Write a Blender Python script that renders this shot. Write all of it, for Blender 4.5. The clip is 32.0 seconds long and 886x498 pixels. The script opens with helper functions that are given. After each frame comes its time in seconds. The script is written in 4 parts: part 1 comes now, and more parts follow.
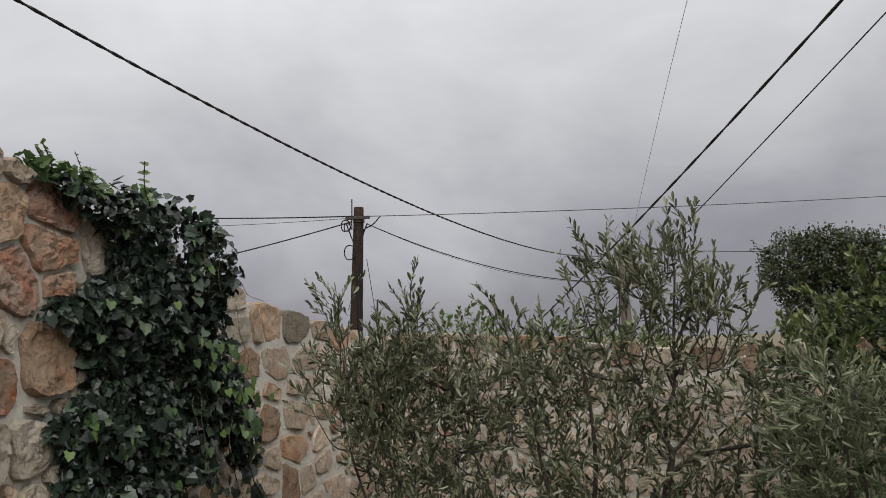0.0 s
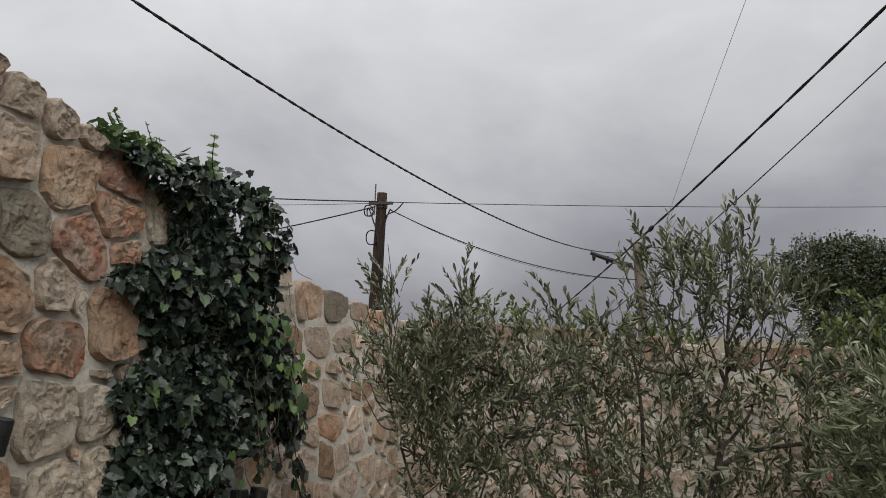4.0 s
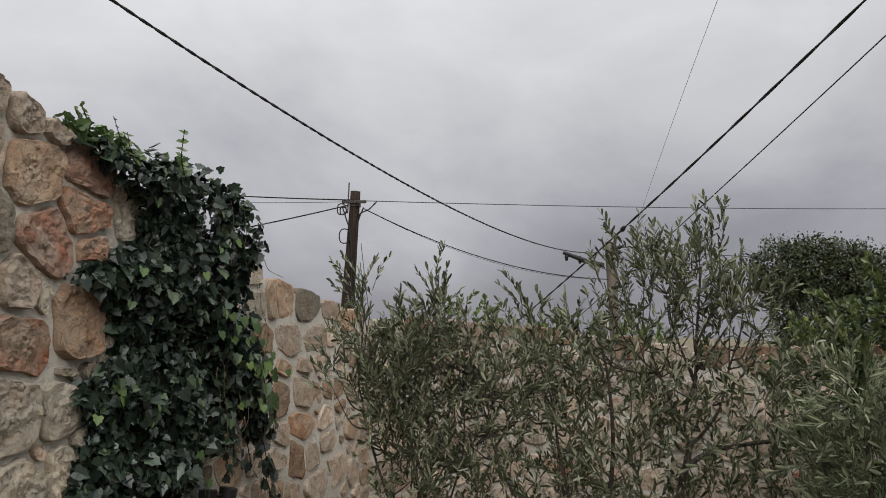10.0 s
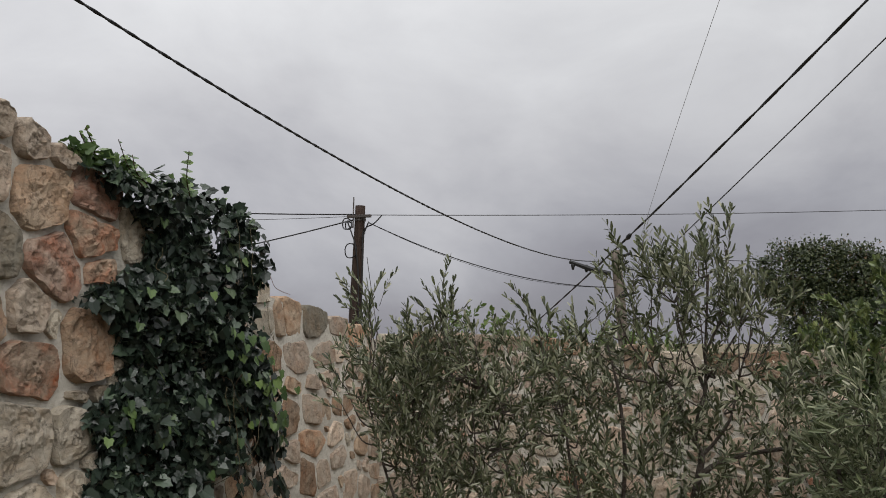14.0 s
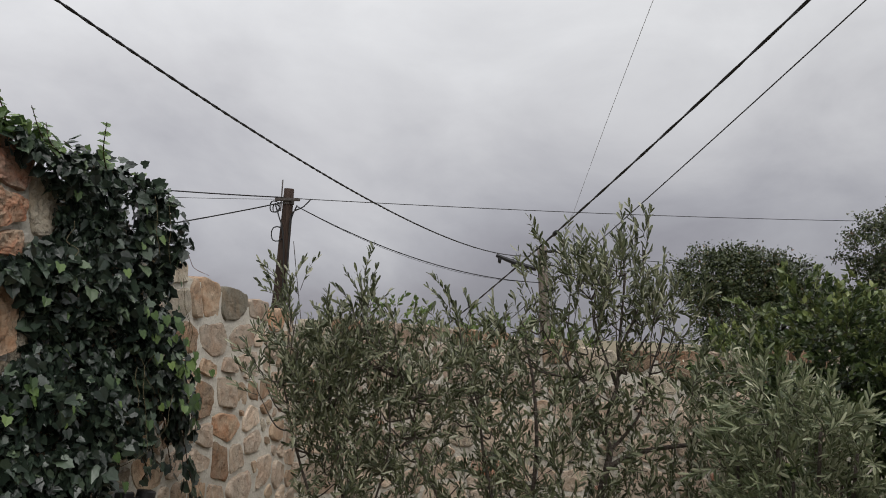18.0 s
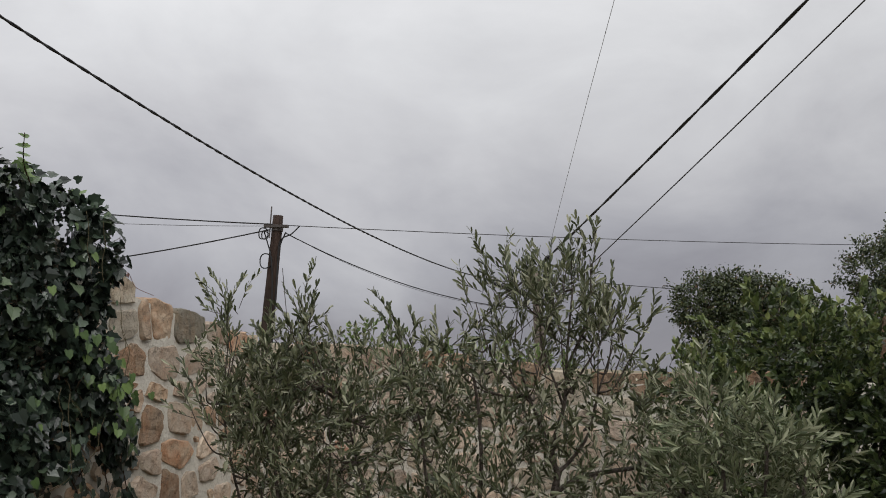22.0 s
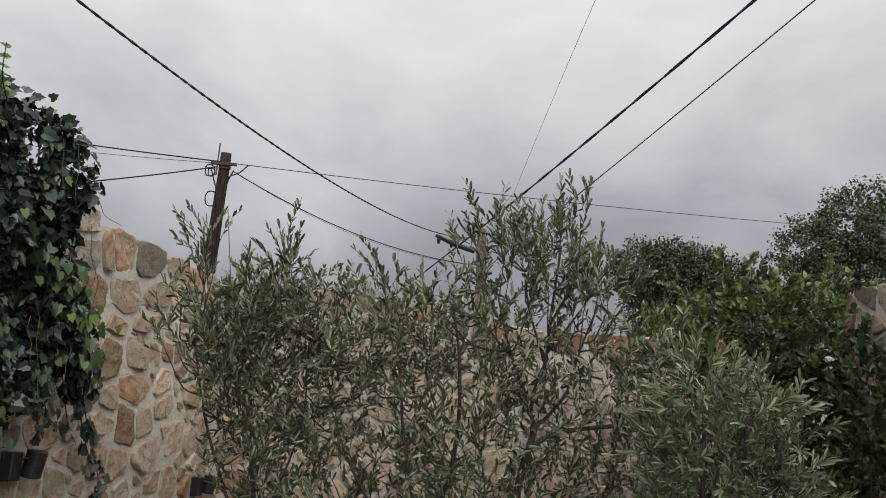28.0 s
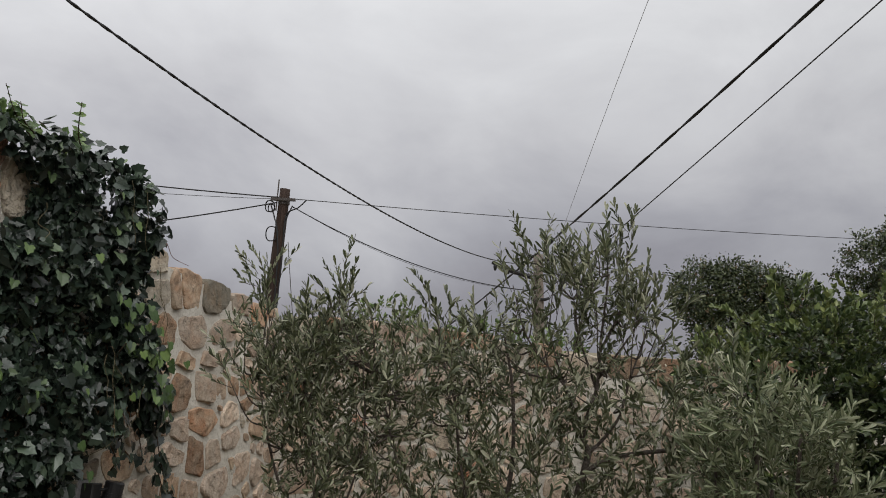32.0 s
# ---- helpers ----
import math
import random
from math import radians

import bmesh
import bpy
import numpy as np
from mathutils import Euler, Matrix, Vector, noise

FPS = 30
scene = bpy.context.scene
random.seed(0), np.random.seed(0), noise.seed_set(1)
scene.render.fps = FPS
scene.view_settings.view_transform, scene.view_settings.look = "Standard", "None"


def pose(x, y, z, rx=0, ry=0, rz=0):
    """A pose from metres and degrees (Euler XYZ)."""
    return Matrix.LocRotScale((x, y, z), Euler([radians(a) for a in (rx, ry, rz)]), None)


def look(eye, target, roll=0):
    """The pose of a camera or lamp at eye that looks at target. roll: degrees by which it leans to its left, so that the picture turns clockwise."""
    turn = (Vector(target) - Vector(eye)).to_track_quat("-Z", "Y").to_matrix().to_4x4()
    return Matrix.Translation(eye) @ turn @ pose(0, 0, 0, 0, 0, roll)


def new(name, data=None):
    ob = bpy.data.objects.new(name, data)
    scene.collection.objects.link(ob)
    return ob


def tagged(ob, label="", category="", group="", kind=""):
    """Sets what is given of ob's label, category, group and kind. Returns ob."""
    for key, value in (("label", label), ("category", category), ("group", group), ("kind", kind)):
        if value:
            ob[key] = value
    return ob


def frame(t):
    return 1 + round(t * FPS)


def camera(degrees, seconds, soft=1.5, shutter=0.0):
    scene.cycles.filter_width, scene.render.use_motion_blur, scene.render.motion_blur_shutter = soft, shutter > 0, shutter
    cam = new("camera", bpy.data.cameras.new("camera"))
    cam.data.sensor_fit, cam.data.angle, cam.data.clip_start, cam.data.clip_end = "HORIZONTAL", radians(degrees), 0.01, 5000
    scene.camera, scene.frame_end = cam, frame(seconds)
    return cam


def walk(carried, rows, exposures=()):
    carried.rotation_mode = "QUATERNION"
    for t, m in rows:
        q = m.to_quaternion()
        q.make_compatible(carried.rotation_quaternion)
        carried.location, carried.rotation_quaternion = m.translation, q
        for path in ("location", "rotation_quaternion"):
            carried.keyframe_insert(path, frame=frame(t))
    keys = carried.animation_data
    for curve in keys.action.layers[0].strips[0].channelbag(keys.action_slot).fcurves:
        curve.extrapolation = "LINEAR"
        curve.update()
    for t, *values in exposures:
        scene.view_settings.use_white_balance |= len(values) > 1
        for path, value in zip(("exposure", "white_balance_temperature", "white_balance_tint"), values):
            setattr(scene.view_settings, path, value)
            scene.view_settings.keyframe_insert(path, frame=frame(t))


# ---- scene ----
cam = camera(57.3, 32.0, soft=0.95)
# seconds, place in metres, turn in degrees
ROWS = [
    (0, 0.165, 0.138, 1.579, 96.39, 1.17, 16.66),
    (0.5, 0.096, 0.117, 1.584, 96.20, -0.75, 13.94),
    (1, -0.003, 0.111, 1.576, 97.14, -1.42, 12.37),
    (1.5, -0.065, 0.074, 1.561, 97.77, -1.29, 15.07),
    (2, -0.099, 0.064, 1.544, 97.00, -1.67, 18.09),
    (2.5, -0.099, 0.049, 1.547, 96.17, -2.15, 19.62),
    (3, -0.080, 0.053, 1.539, 95.66, -2.07, 20.02),
    (3.5, -0.062, 0.063, 1.534, 95.36, -1.81, 19.65),
    (4, -0.032, 0.053, 1.553, 95.69, -1.60, 17.00),
    (4.5, -0.011, 0.044, 1.564, 96.32, -1.55, 15.30),
    (6.5, -0.027, 0.062, 1.558, 96.46, -1.65, 14.09),
    (7, -0.030, 0.059, 1.554, 96.28, -1.72, 14.35),
    (7.5, -0.028, 0.050, 1.554, 96.33, -1.63, 14.38),
    (8, -0.031, 0.054, 1.554, 96.27, -1.62, 14.37),
    (8.5, -0.035, 0.056, 1.548, 96.09, -1.56, 14.61),
    (9, -0.044, 0.049, 1.548, 95.76, -1.62, 15.04),
    (9.5, -0.043, 0.055, 1.551, 95.71, -1.67, 15.13),
    (10, -0.027, 0.062, 1.549, 95.70, -1.71, 15.12),
    (10.5, -0.026, 0.073, 1.552, 95.66, -1.84, 15.10),
    (11, -0.033, 0.068, 1.556, 95.65, -1.85, 15.06),
    (11.5, -0.007, 0.055, 1.565, 96.51, -2.61, 12.98),
    (12, 0.001, 0.055, 1.567, 96.90, -2.50, 11.81),
    (12.5, -0.021, 0.061, 1.556, 96.69, -1.40, 13.26),
    (13, -0.034, 0.056, 1.559, 96.54, -0.62, 15.43),
    (13.5, -0.028, 0.053, 1.563, 96.56, -0.48, 15.79),
    (14, -0.027, 0.059, 1.560, 96.51, -0.36, 15.68),
    (14.5, -0.013, 0.057, 1.562, 96.26, -0.21, 15.08),
    (15, -0.007, 0.065, 1.563, 95.97, -0.70, 12.91),
    (15.5, 0.004, 0.053, 1.569, 95.95, -1.71, 11.18),
    (17.5, -0.000, 0.061, 1.564, 95.96, -2.40, 10.41),
    (18, -0.003, 0.070, 1.559, 95.90, -2.51, 10.44),
    (18.5, -0.004, 0.059, 1.561, 95.88, -2.55, 10.43),
    (19, -0.005, 0.063, 1.561, 95.79, -2.90, 10.25),
    (19.5, -0.006, 0.052, 1.561, 95.61, -3.65, 9.93),
    (20, 0.040, 0.119, 1.540, 95.75, -3.54, 12.36),
    (20.5, 0.135, 0.156, 1.532, 97.21, -0.57, 18.66),
    (21, 0.188, 0.210, 1.523, 98.35, 0.94, 20.58),
    (21.5, 0.227, 0.258, 1.515, 98.39, -0.98, 15.62),
    (22, 0.253, 0.256, 1.521, 97.98, -2.18, 10.96),
    (22.5, 0.273, 0.237, 1.523, 97.61, -1.25, 10.24),
    (23, 0.272, 0.207, 1.523, 96.80, -0.32, 10.90),
    (23.5, 0.261, 0.223, 1.529, 96.36, -0.28, 11.02),
    (24, 0.249, 0.237, 1.523, 96.24, -0.22, 10.95),
    (24.5, 0.260, 0.249, 1.530, 96.20, -0.41, 10.90),
    (26.5, 0.024, 0.253, 1.499, 96.87, -2.69, 8.00),
    (27, 0.011, 0.272, 1.500, 96.37, -4.53, 6.76),
    (27.5, 0.004, 0.280, 1.485, 95.87, -5.19, 6.26),
    (28, 0.018, 0.265, 1.499, 94.98, -5.55, 5.96),
    (28.5, 0.036, 0.253, 1.487, 94.31, -4.83, 6.30),
    (29, 0.027, 0.224, 1.503, 95.06, -4.70, 9.64),
    (29.5, -0.020, 0.199, 1.502, 95.74, -3.83, 16.89),
    (30, -0.044, 0.183, 1.476, 95.17, -2.12, 22.16),
    (30.5, -0.017, 0.185, 1.488, 95.46, -1.80, 21.58),
    (31, 0.014, 0.198, 1.497, 96.15, -3.02, 16.99),
    (31.5, 0.046, 0.206, 1.496, 96.36, -3.77, 12.87),
    (32, 0.068, 0.155, 1.514, 96.49, -4.18, 10.24),
]
walk(cam, [(t, pose(x, y, z, rx, ry, rz)) for t, x, y, z, rx, ry, rz in ROWS],
     [(0, -0.08), (2.5, -0.12), (8, -0.05), (13, -0.06), (19, 0.02), (20, 0.0), (21, -0.18), (22, -0.06), (24, 0.0), (28, 0.12), (29.2, 0.08), (30.5, -0.05), (32, -0.05)])

# ---- light ----
world = bpy.data.worlds.new("world")
scene.world = world
world.use_nodes = True
wn, wl = world.node_tree.nodes, world.node_tree.links
wn.clear()
w_out = wn.new("ShaderNodeOutputWorld")
w_bg = wn.new("ShaderNodeBackground")
w_sky = wn.new("ShaderNodeTexSky")
w_sky.sky_type, w_sky.sun_disc, w_sky.sun_elevation, w_sky.sun_rotation = "NISHITA", False, radians(55), radians(200)
w_tc = wn.new("ShaderNodeTexCoord")
w_sep = wn.new("ShaderNodeSeparateXYZ")
wl.new(w_tc.outputs["Generated"], w_sep.inputs[0])
# the cloud deck: brighter overhead, greyer towards the horizon, broken by soft folds
w_ramp = wn.new("ShaderNodeValToRGB")
w_ramp.color_ramp.elements[0].position, w_ramp.color_ramp.elements[0].color = 0.0, (0.25, 0.25, 0.28, 1)
w_ramp.color_ramp.elements[1].position, w_ramp.color_ramp.elements[1].color = 1.0, (1.7, 1.7, 1.73, 1)
for pos, col in ((0.05, (0.295, 0.29, 0.325, 1)), (0.13, (0.40, 0.40, 0.435, 1)), (0.25, (0.58, 0.58, 0.605, 1)), (0.38, (0.74, 0.745, 0.765, 1)), (0.6, (1.0, 1.0, 1.02, 1))):
    e = w_ramp.color_ramp.elements.new(pos)
    e.color = col
w_map = wn.new("ShaderNodeMapping")
w_map.inputs["Scale"].default_value = (1.0, 1.0, 1.8)
wl.new(w_tc.outputs["Generated"], w_map.inputs[0])
w_noise = wn.new("ShaderNodeTexNoise")
w_noise.inputs["Scale"].default_value, w_noise.inputs["Detail"].default_value, w_noise.inputs["Roughness"].default_value = 2.8, 8, 0.56
w_noise.inputs["Distortion"].default_value = 0.35
wl.new(w_map.outputs[0], w_noise.inputs["Vector"])
w_add = wn.new("ShaderNodeMath")
w_add.operation = "MULTIPLY_ADD"
w_add.inputs[1].default_value, w_add.inputs[2].default_value = 0.40, -0.205
wl.new(w_noise.outputs[0], w_add.inputs[0])
w_sum = wn.new("ShaderNodeMath")
wl.new(w_sep.outputs["Z"], w_sum.inputs[0])
wl.new(w_add.outputs[0], w_sum.inputs[1])
wl.new(w_sum.outputs[0], w_ramp.inputs[0])
w_mix = wn.new("ShaderNodeMixRGB")
w_mix.inputs[0].default_value = 0.97
w_dim = wn.new("ShaderNodeMixRGB")
w_dim.blend_type, w_dim.inputs[0].default_value, w_dim.inputs[2].default_value = "MULTIPLY", 1.0, (0.1, 0.1, 0.1, 1)
wl.new(w_sky.outputs[0], w_dim.inputs[1])
wl.new(w_dim.outputs[0], w_mix.inputs[1])
wl.new(w_ramp.outputs[0], w_mix.inputs[2])
wl.new(w_mix.outputs[0], w_bg.inputs[0])
# the deck is thinner, and so brighter, towards the west
w_side = wn.new("ShaderNodeMath")
w_side.operation, w_side.inputs[1].default_value, w_side.inputs[2].default_value = "MULTIPLY_ADD", -0.18, 0.99
wl.new(w_sep.outputs["X"], w_side.inputs[0])
wl.new(w_side.outputs[0], w_bg.inputs[1])
wl.new(w_bg.outputs[0], w_out.inputs[0])

sun = new("sun", bpy.data.lights.new("sun", "SUN"))
sun.data.energy, sun.data.angle, sun.data.color = 1.7, radians(42), (1.0, 0.98, 0.95)
sun.matrix_world = look((0, 0, 0), (-0.43, 0.58, -0.69))


# ---- materials ----
class Nodes:
    """A small helper to write node materials."""

    def __init__(self, name, rough=0.8, spec=0.3):
        self.mat = bpy.data.materials.new(name)
        self.mat.use_nodes = True
        self.n, self.l = self.mat.node_tree.nodes, self.mat.node_tree.links
        self.bsdf = self.n["Principled BSDF"]
        self.bsdf.inputs["Roughness"].default_value = rough
        self.bsdf.inputs["Specular IOR Level"].default_value = spec

    def coords(self, scatter=0.0):
        out = self.n.new("ShaderNodeTexCoord").outputs["Object"]
        if scatter:
            info, mul, add = self.n.new("ShaderNodeObjectInfo"), self.n.new("ShaderNodeMath"), self.n.new("ShaderNodeVectorMath")
            mul.operation, mul.inputs[1].default_value = "MULTIPLY", scatter
            self.l.new(info.outputs["Random"], mul.inputs[0])
            self.l.new(out, add.inputs[0])
            self.l.new(mul.outputs[0], add.inputs[1])
            out = add.outputs[0]
        return out

    def stretch(self, vec, scale):
        m = self.n.new("ShaderNodeMapping")
        m.inputs["Scale"].default_value = scale
        self.l.new(vec, m.inputs[0])
        return m.outputs[0]

    def noise(self, vec, scale, detail=5, rough=0.6, distort=0.0):
        t = self.n.new("ShaderNodeTexNoise")
        for k, v in (("Scale", scale), ("Detail", detail), ("Roughness", rough), ("Distortion", distort)):
            t.inputs[k].default_value = v
        self.l.new(vec, t.inputs["Vector"])
        return t.outputs[0]

    def ramp(self, fac, stops):
        r = self.n.new("ShaderNodeValToRGB")
        els = r.color_ramp.elements
        for i, (p, c) in enumerate(stops):
            e = els[i] if i < 2 else els.new(p)
            e.position, e.color = p, (*c, 1) if len(c) == 3 else c
        self.l.new(fac, r.inputs[0])
        return r.outputs[0]

    def mix(self, fac, a, b, mode="MIX"):
        m = self.n.new("ShaderNodeMixRGB")
        m.blend_type = mode
        for i, v in ((0, fac), (1, a), (2, b)):
            if isinstance(v, (int, float)):
                m.inputs[i].default_value = v
            elif isinstance(v, tuple):
                m.inputs[i].default_value = (*v, 1)
            else:
                self.l.new(v, m.inputs[i])
        return m.outputs[0]

    def island(self):
        return self.n.new("ShaderNodeNewGeometry").outputs["Random Per Island"]

    def rand(self):
        return self.n.new("ShaderNodeObjectInfo").outputs["Random"]

    def colour(self, c):
        self.l.new(c, self.bsdf.inputs["Base Color"])
        return self

    def bump(self, h, strength=0.5, dist=0.01):
        b = self.n.new("ShaderNodeBump")
        b.inputs["Strength"].default_value, b.inputs["Distance"].default_value = strength, dist
        self.l.new(h, b.inputs["Height"])
        if self.bsdf.inputs["Normal"].links:
            self.l.new(self.bsdf.inputs["Normal"].links[0].from_socket, b.inputs["Normal"])
        self.l.new(b.outputs[0], self.bsdf.inputs["Normal"])
        return self


BLACKISH, WHITE = (0.0, 0.0, 0.0), (1.0, 1.0, 1.0)


def stone_material(name, base, warm, dark, patch=0.5):
    """Rough hewn limestone: a base colour with rusty blotches, pale scuffs and pits whose shade is painted in dark."""
    m = Nodes(name, 0.92, 0.15)
    v = m.coords(37.0)
    blot = m.ramp(m.noise(v, 6, 5, 0.65, 0.8), ((0.5 - 0.22 * patch, WHITE), (0.74 - 0.12 * patch, BLACKISH)))
    c = m.mix(blot, warm, base)
    c = m.mix(m.ramp(m.noise(v, 11, 6, 0.7, 0.5), ((0.45, BLACKISH), (0.72, (0.42, 0.42, 0.42)))), c, tuple(min(1, x * 1.4 + 0.05) for x in base))
    # dark blotches paint in the shade that gathers in the pits
    c = m.mix(m.ramp(m.noise(v, 15, 7, 0.75, 0.8), ((0.3, (0.8, 0.8, 0.8)), (0.46, BLACKISH))), c, dark)
    c = m.mix(0.8, c, m.ramp(m.rand(), ((0.0, (0.74, 0.73, 0.74)), (1.0, (1.18, 1.15, 1.12)))), "MULTIPLY")
    c = m.mix(0.25, c, m.ramp(m.noise(v, 110, 4, 0.75), ((0.28, (0.6, 0.59, 0.58)), (0.5, WHITE), (0.74, (1.25, 1.23, 1.2)))), "MULTIPLY")
    # likewise for small hollows: their shade is put into the colour
    c = m.mix(0.85, c, m.ramp(m.noise(v, 30, 6, 0.7, 0.9), ((0.3, (0.4, 0.37, 0.35)), (0.43, WHITE), (0.7, (1.22, 1.2, 1.17)))), "MULTIPLY")
    # thin dark cracks, and lichen and rain streaks that run over many stones
    crack = m.ramp(m.noise(v, 8, 3, 0.55, 1.2), ((0.488, BLACKISH), (0.5, (0.5, 0.5, 0.5)), (0.51, BLACKISH)))
    c = m.mix(crack, c, dark)
    c = m.mix(m.ramp(m.noise(m.coords(), 1.6, 6, 0.65, 0.4), ((0.55, BLACKISH), (0.8, (0.35, 0.35, 0.35)))), c, (0.24, 0.215, 0.18))
    m.colour(c)
    pits = m.noise(v, 34, 6, 0.72, 0.9)
    m.bump(m.noise(v, 12, 4, 0.6, 0.4), 0.7, 0.035)
    m.bump(pits, 0.6, 0.03)
    m.bump(m.noise(v, 120, 4, 0.7), 0.35, 0.006)
    low = m.n.new("ShaderNodeInvert")
    m.l.new(crack, low.inputs[1])
    m.bump(low.outputs[0], 0.5, 0.012)
    return m.mat


STONE = {
    "t": stone_material("stone_tan", (0.36, 0.305, 0.245), (0.33, 0.225, 0.155), (0.16, 0.125, 0.095), 0.3),
    "p": stone_material("stone_pale", (0.49, 0.415, 0.335), (0.43, 0.31, 0.225), (0.22, 0.17, 0.13), 0.35),
    "g": stone_material("stone_grey", (0.40, 0.36, 0.29), (0.36, 0.285, 0.20), (0.12, 0.10, 0.085), 0.2),
    "r": stone_material("stone_red", (0.34, 0.26, 0.205), (0.36, 0.13, 0.068), (0.13, 0.09, 0.07), 0.5),
    "o": stone_material("stone_orange", (0.36, 0.275, 0.2), (0.42, 0.125, 0.048), (0.14, 0.09, 0.065), 0.5),
    "b": stone_material("stone_brown", (0.275, 0.21, 0.15), (0.25, 0.135, 0.075), (0.10, 0.075, 0.06), 0.5),
    "w": stone_material("stone_warm", (0.36, 0.285, 0.21), (0.33, 0.2, 0.12), (0.15, 0.11, 0.08), 0.35),
    "q": stone_material("stone_rust", (0.42, 0.32, 0.23), (0.38, 0.17, 0.08), (0.18, 0.12, 0.085), 0.45),
    "d": stone_material("stone_dark", (0.16, 0.148, 0.118), (0.19, 0.145, 0.1), (0.07, 0.065, 0.055), 0.3),
}


def mortar_material():
    m = Nodes("mortar", 0.95, 0.1)
    v = m.coords()
    c = m.ramp(m.noise(v, 3.5, 6, 0.65), ((0.3, (0.43, 0.40, 0.345)), (0.7, (0.585, 0.555, 0.49))))
    c = m.mix(m.ramp(m.noise(v, 1.7, 3, 0.6, 0.5), ((0.52, BLACKISH), (0.8, (0.35, 0.35, 0.35)))), c, (0.3, 0.29, 0.26))
    c = m.mix(m.ramp(m.noise(v, 60, 3), ((0.3, (0.5, 0.5, 0.5)), (0.5, BLACKISH))), c, (0.28, 0.25, 0.2))
    return m.colour(c).bump(m.noise(v, 28, 6, 0.7), 0.8, 0.02).bump(m.noise(v, 140, 3), 0.5, 0.004).mat


MORTAR = mortar_material()


def leaf_material(name, stops, rough=0.45, spec=0.4, through_light=0.0):
    m = Nodes(name, rough, spec)
    v = m.coords()
    r = m.n.new("ShaderNodeMath")
    r.operation = "FRACT"
    both = m.n.new("ShaderNodeMath")
    m.l.new(m.island(), both.inputs[0])
    m.l.new(m.rand(), both.inputs[1])
    m.l.new(both.outputs[0], r.inputs[0])
    r = r.outputs[0]
    c = m.ramp(r, stops)
    c = m.mix(0.5, c, m.ramp(m.noise(v, 9, 3), ((0.3, (0.6, 0.62, 0.6)), (0.7, (1.25, 1.2, 1.1)))), "MULTIPLY")
    m.colour(c).bump(m.noise(v, 70, 2), 0.25, 0.004)
    if through_light:
        m.bsdf.inputs["Transmission Weight"].default_value = 0.0
        tr, mx = m.n.new("ShaderNodeBsdfTranslucent"), m.n.new("ShaderNodeMixShader")
        m.l.new(c, tr.inputs[0])
        mx.inputs[0].default_value = through_light
        m.l.new(m.bsdf.outputs[0], mx.inputs[1])
        m.l.new(tr.outputs[0], mx.inputs[2])
        m.l.new(mx.outputs[0], m.n["Material Output"].inputs[0])
    return m.mat


IVY_STOPS = ((0.0, (0.009, 0.015, 0.011)), (0.5, (0.021, 0.033, 0.024)), (0.8, (0.042, 0.063, 0.044)), (0.94, (0.065, 0.095, 0.062)), (1.0, (0.11, 0.15, 0.085)))
IVY = leaf_material("ivy_leaves", IVY_STOPS, 0.33, 0.5, 0.06)
IVY_YOUNG = leaf_material("young_ivy", ((0.0, (0.045, 0.08, 0.03)), (0.6, (0.085, 0.14, 0.045)), (1.0, (0.17, 0.25, 0.08))), 0.4, 0.4, 0.25)
OLIVE = leaf_material("olive_leaves", ((0.0, (0.04, 0.051, 0.025)), (0.4, (0.086, 0.1, 0.05)), (0.75, (0.165, 0.178, 0.102)), (1.0, (0.39, 0.395, 0.295))), 0.46, 0.38, 0.18)
SILVER = leaf_material("silver_leaves", ((0.0, (0.075, 0.098, 0.05)), (0.5, (0.16, 0.185, 0.1)), (1.0, (0.37, 0.39, 0.27))), 0.5, 0.35, 0.2)
# the vine's leaves again, lighter: sun on the creeper's crest put into the colour
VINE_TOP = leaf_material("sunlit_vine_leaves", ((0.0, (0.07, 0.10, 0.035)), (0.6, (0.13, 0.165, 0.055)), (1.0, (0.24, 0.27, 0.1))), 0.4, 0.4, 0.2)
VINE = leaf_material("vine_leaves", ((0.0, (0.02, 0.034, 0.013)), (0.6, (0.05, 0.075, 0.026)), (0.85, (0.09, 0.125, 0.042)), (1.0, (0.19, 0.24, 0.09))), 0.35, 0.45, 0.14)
TREE = leaf_material("tree_leaves", ((0.0, (0.024, 0.036, 0.015)), (0.65, (0.052, 0.07, 0.027)), (0.92, (0.1, 0.12, 0.05)), (1.0, (0.16, 0.1, 0.06))), 0.42, 0.4, 0.14)
SHRUB = leaf_material("shrub_leaves", ((0.0, (0.06, 0.10, 0.03)), (1.0, (0.2, 0.27, 0.09))), 0.45, 0.35, 0.2)


def bark_material(name, a, b, scale=(14, 14, 2.0)):
    m = Nodes(name, 0.9, 0.15)
    v = m.coords()
    s = m.stretch(v, scale)
    c = m.ramp(m.noise(s, 3, 6, 0.7), ((0.3, a), (0.7, b)))
    c = m.mix(0.6, c, m.ramp(m.noise(v, 2, 3), ((0.3, (0.65, 0.65, 0.65)), (0.7, (1.15, 1.1, 1.05)))), "MULTIPLY")
    return m.colour(c).bump(m.noise(s, 5, 5, 0.7), 0.8, 0.02).mat


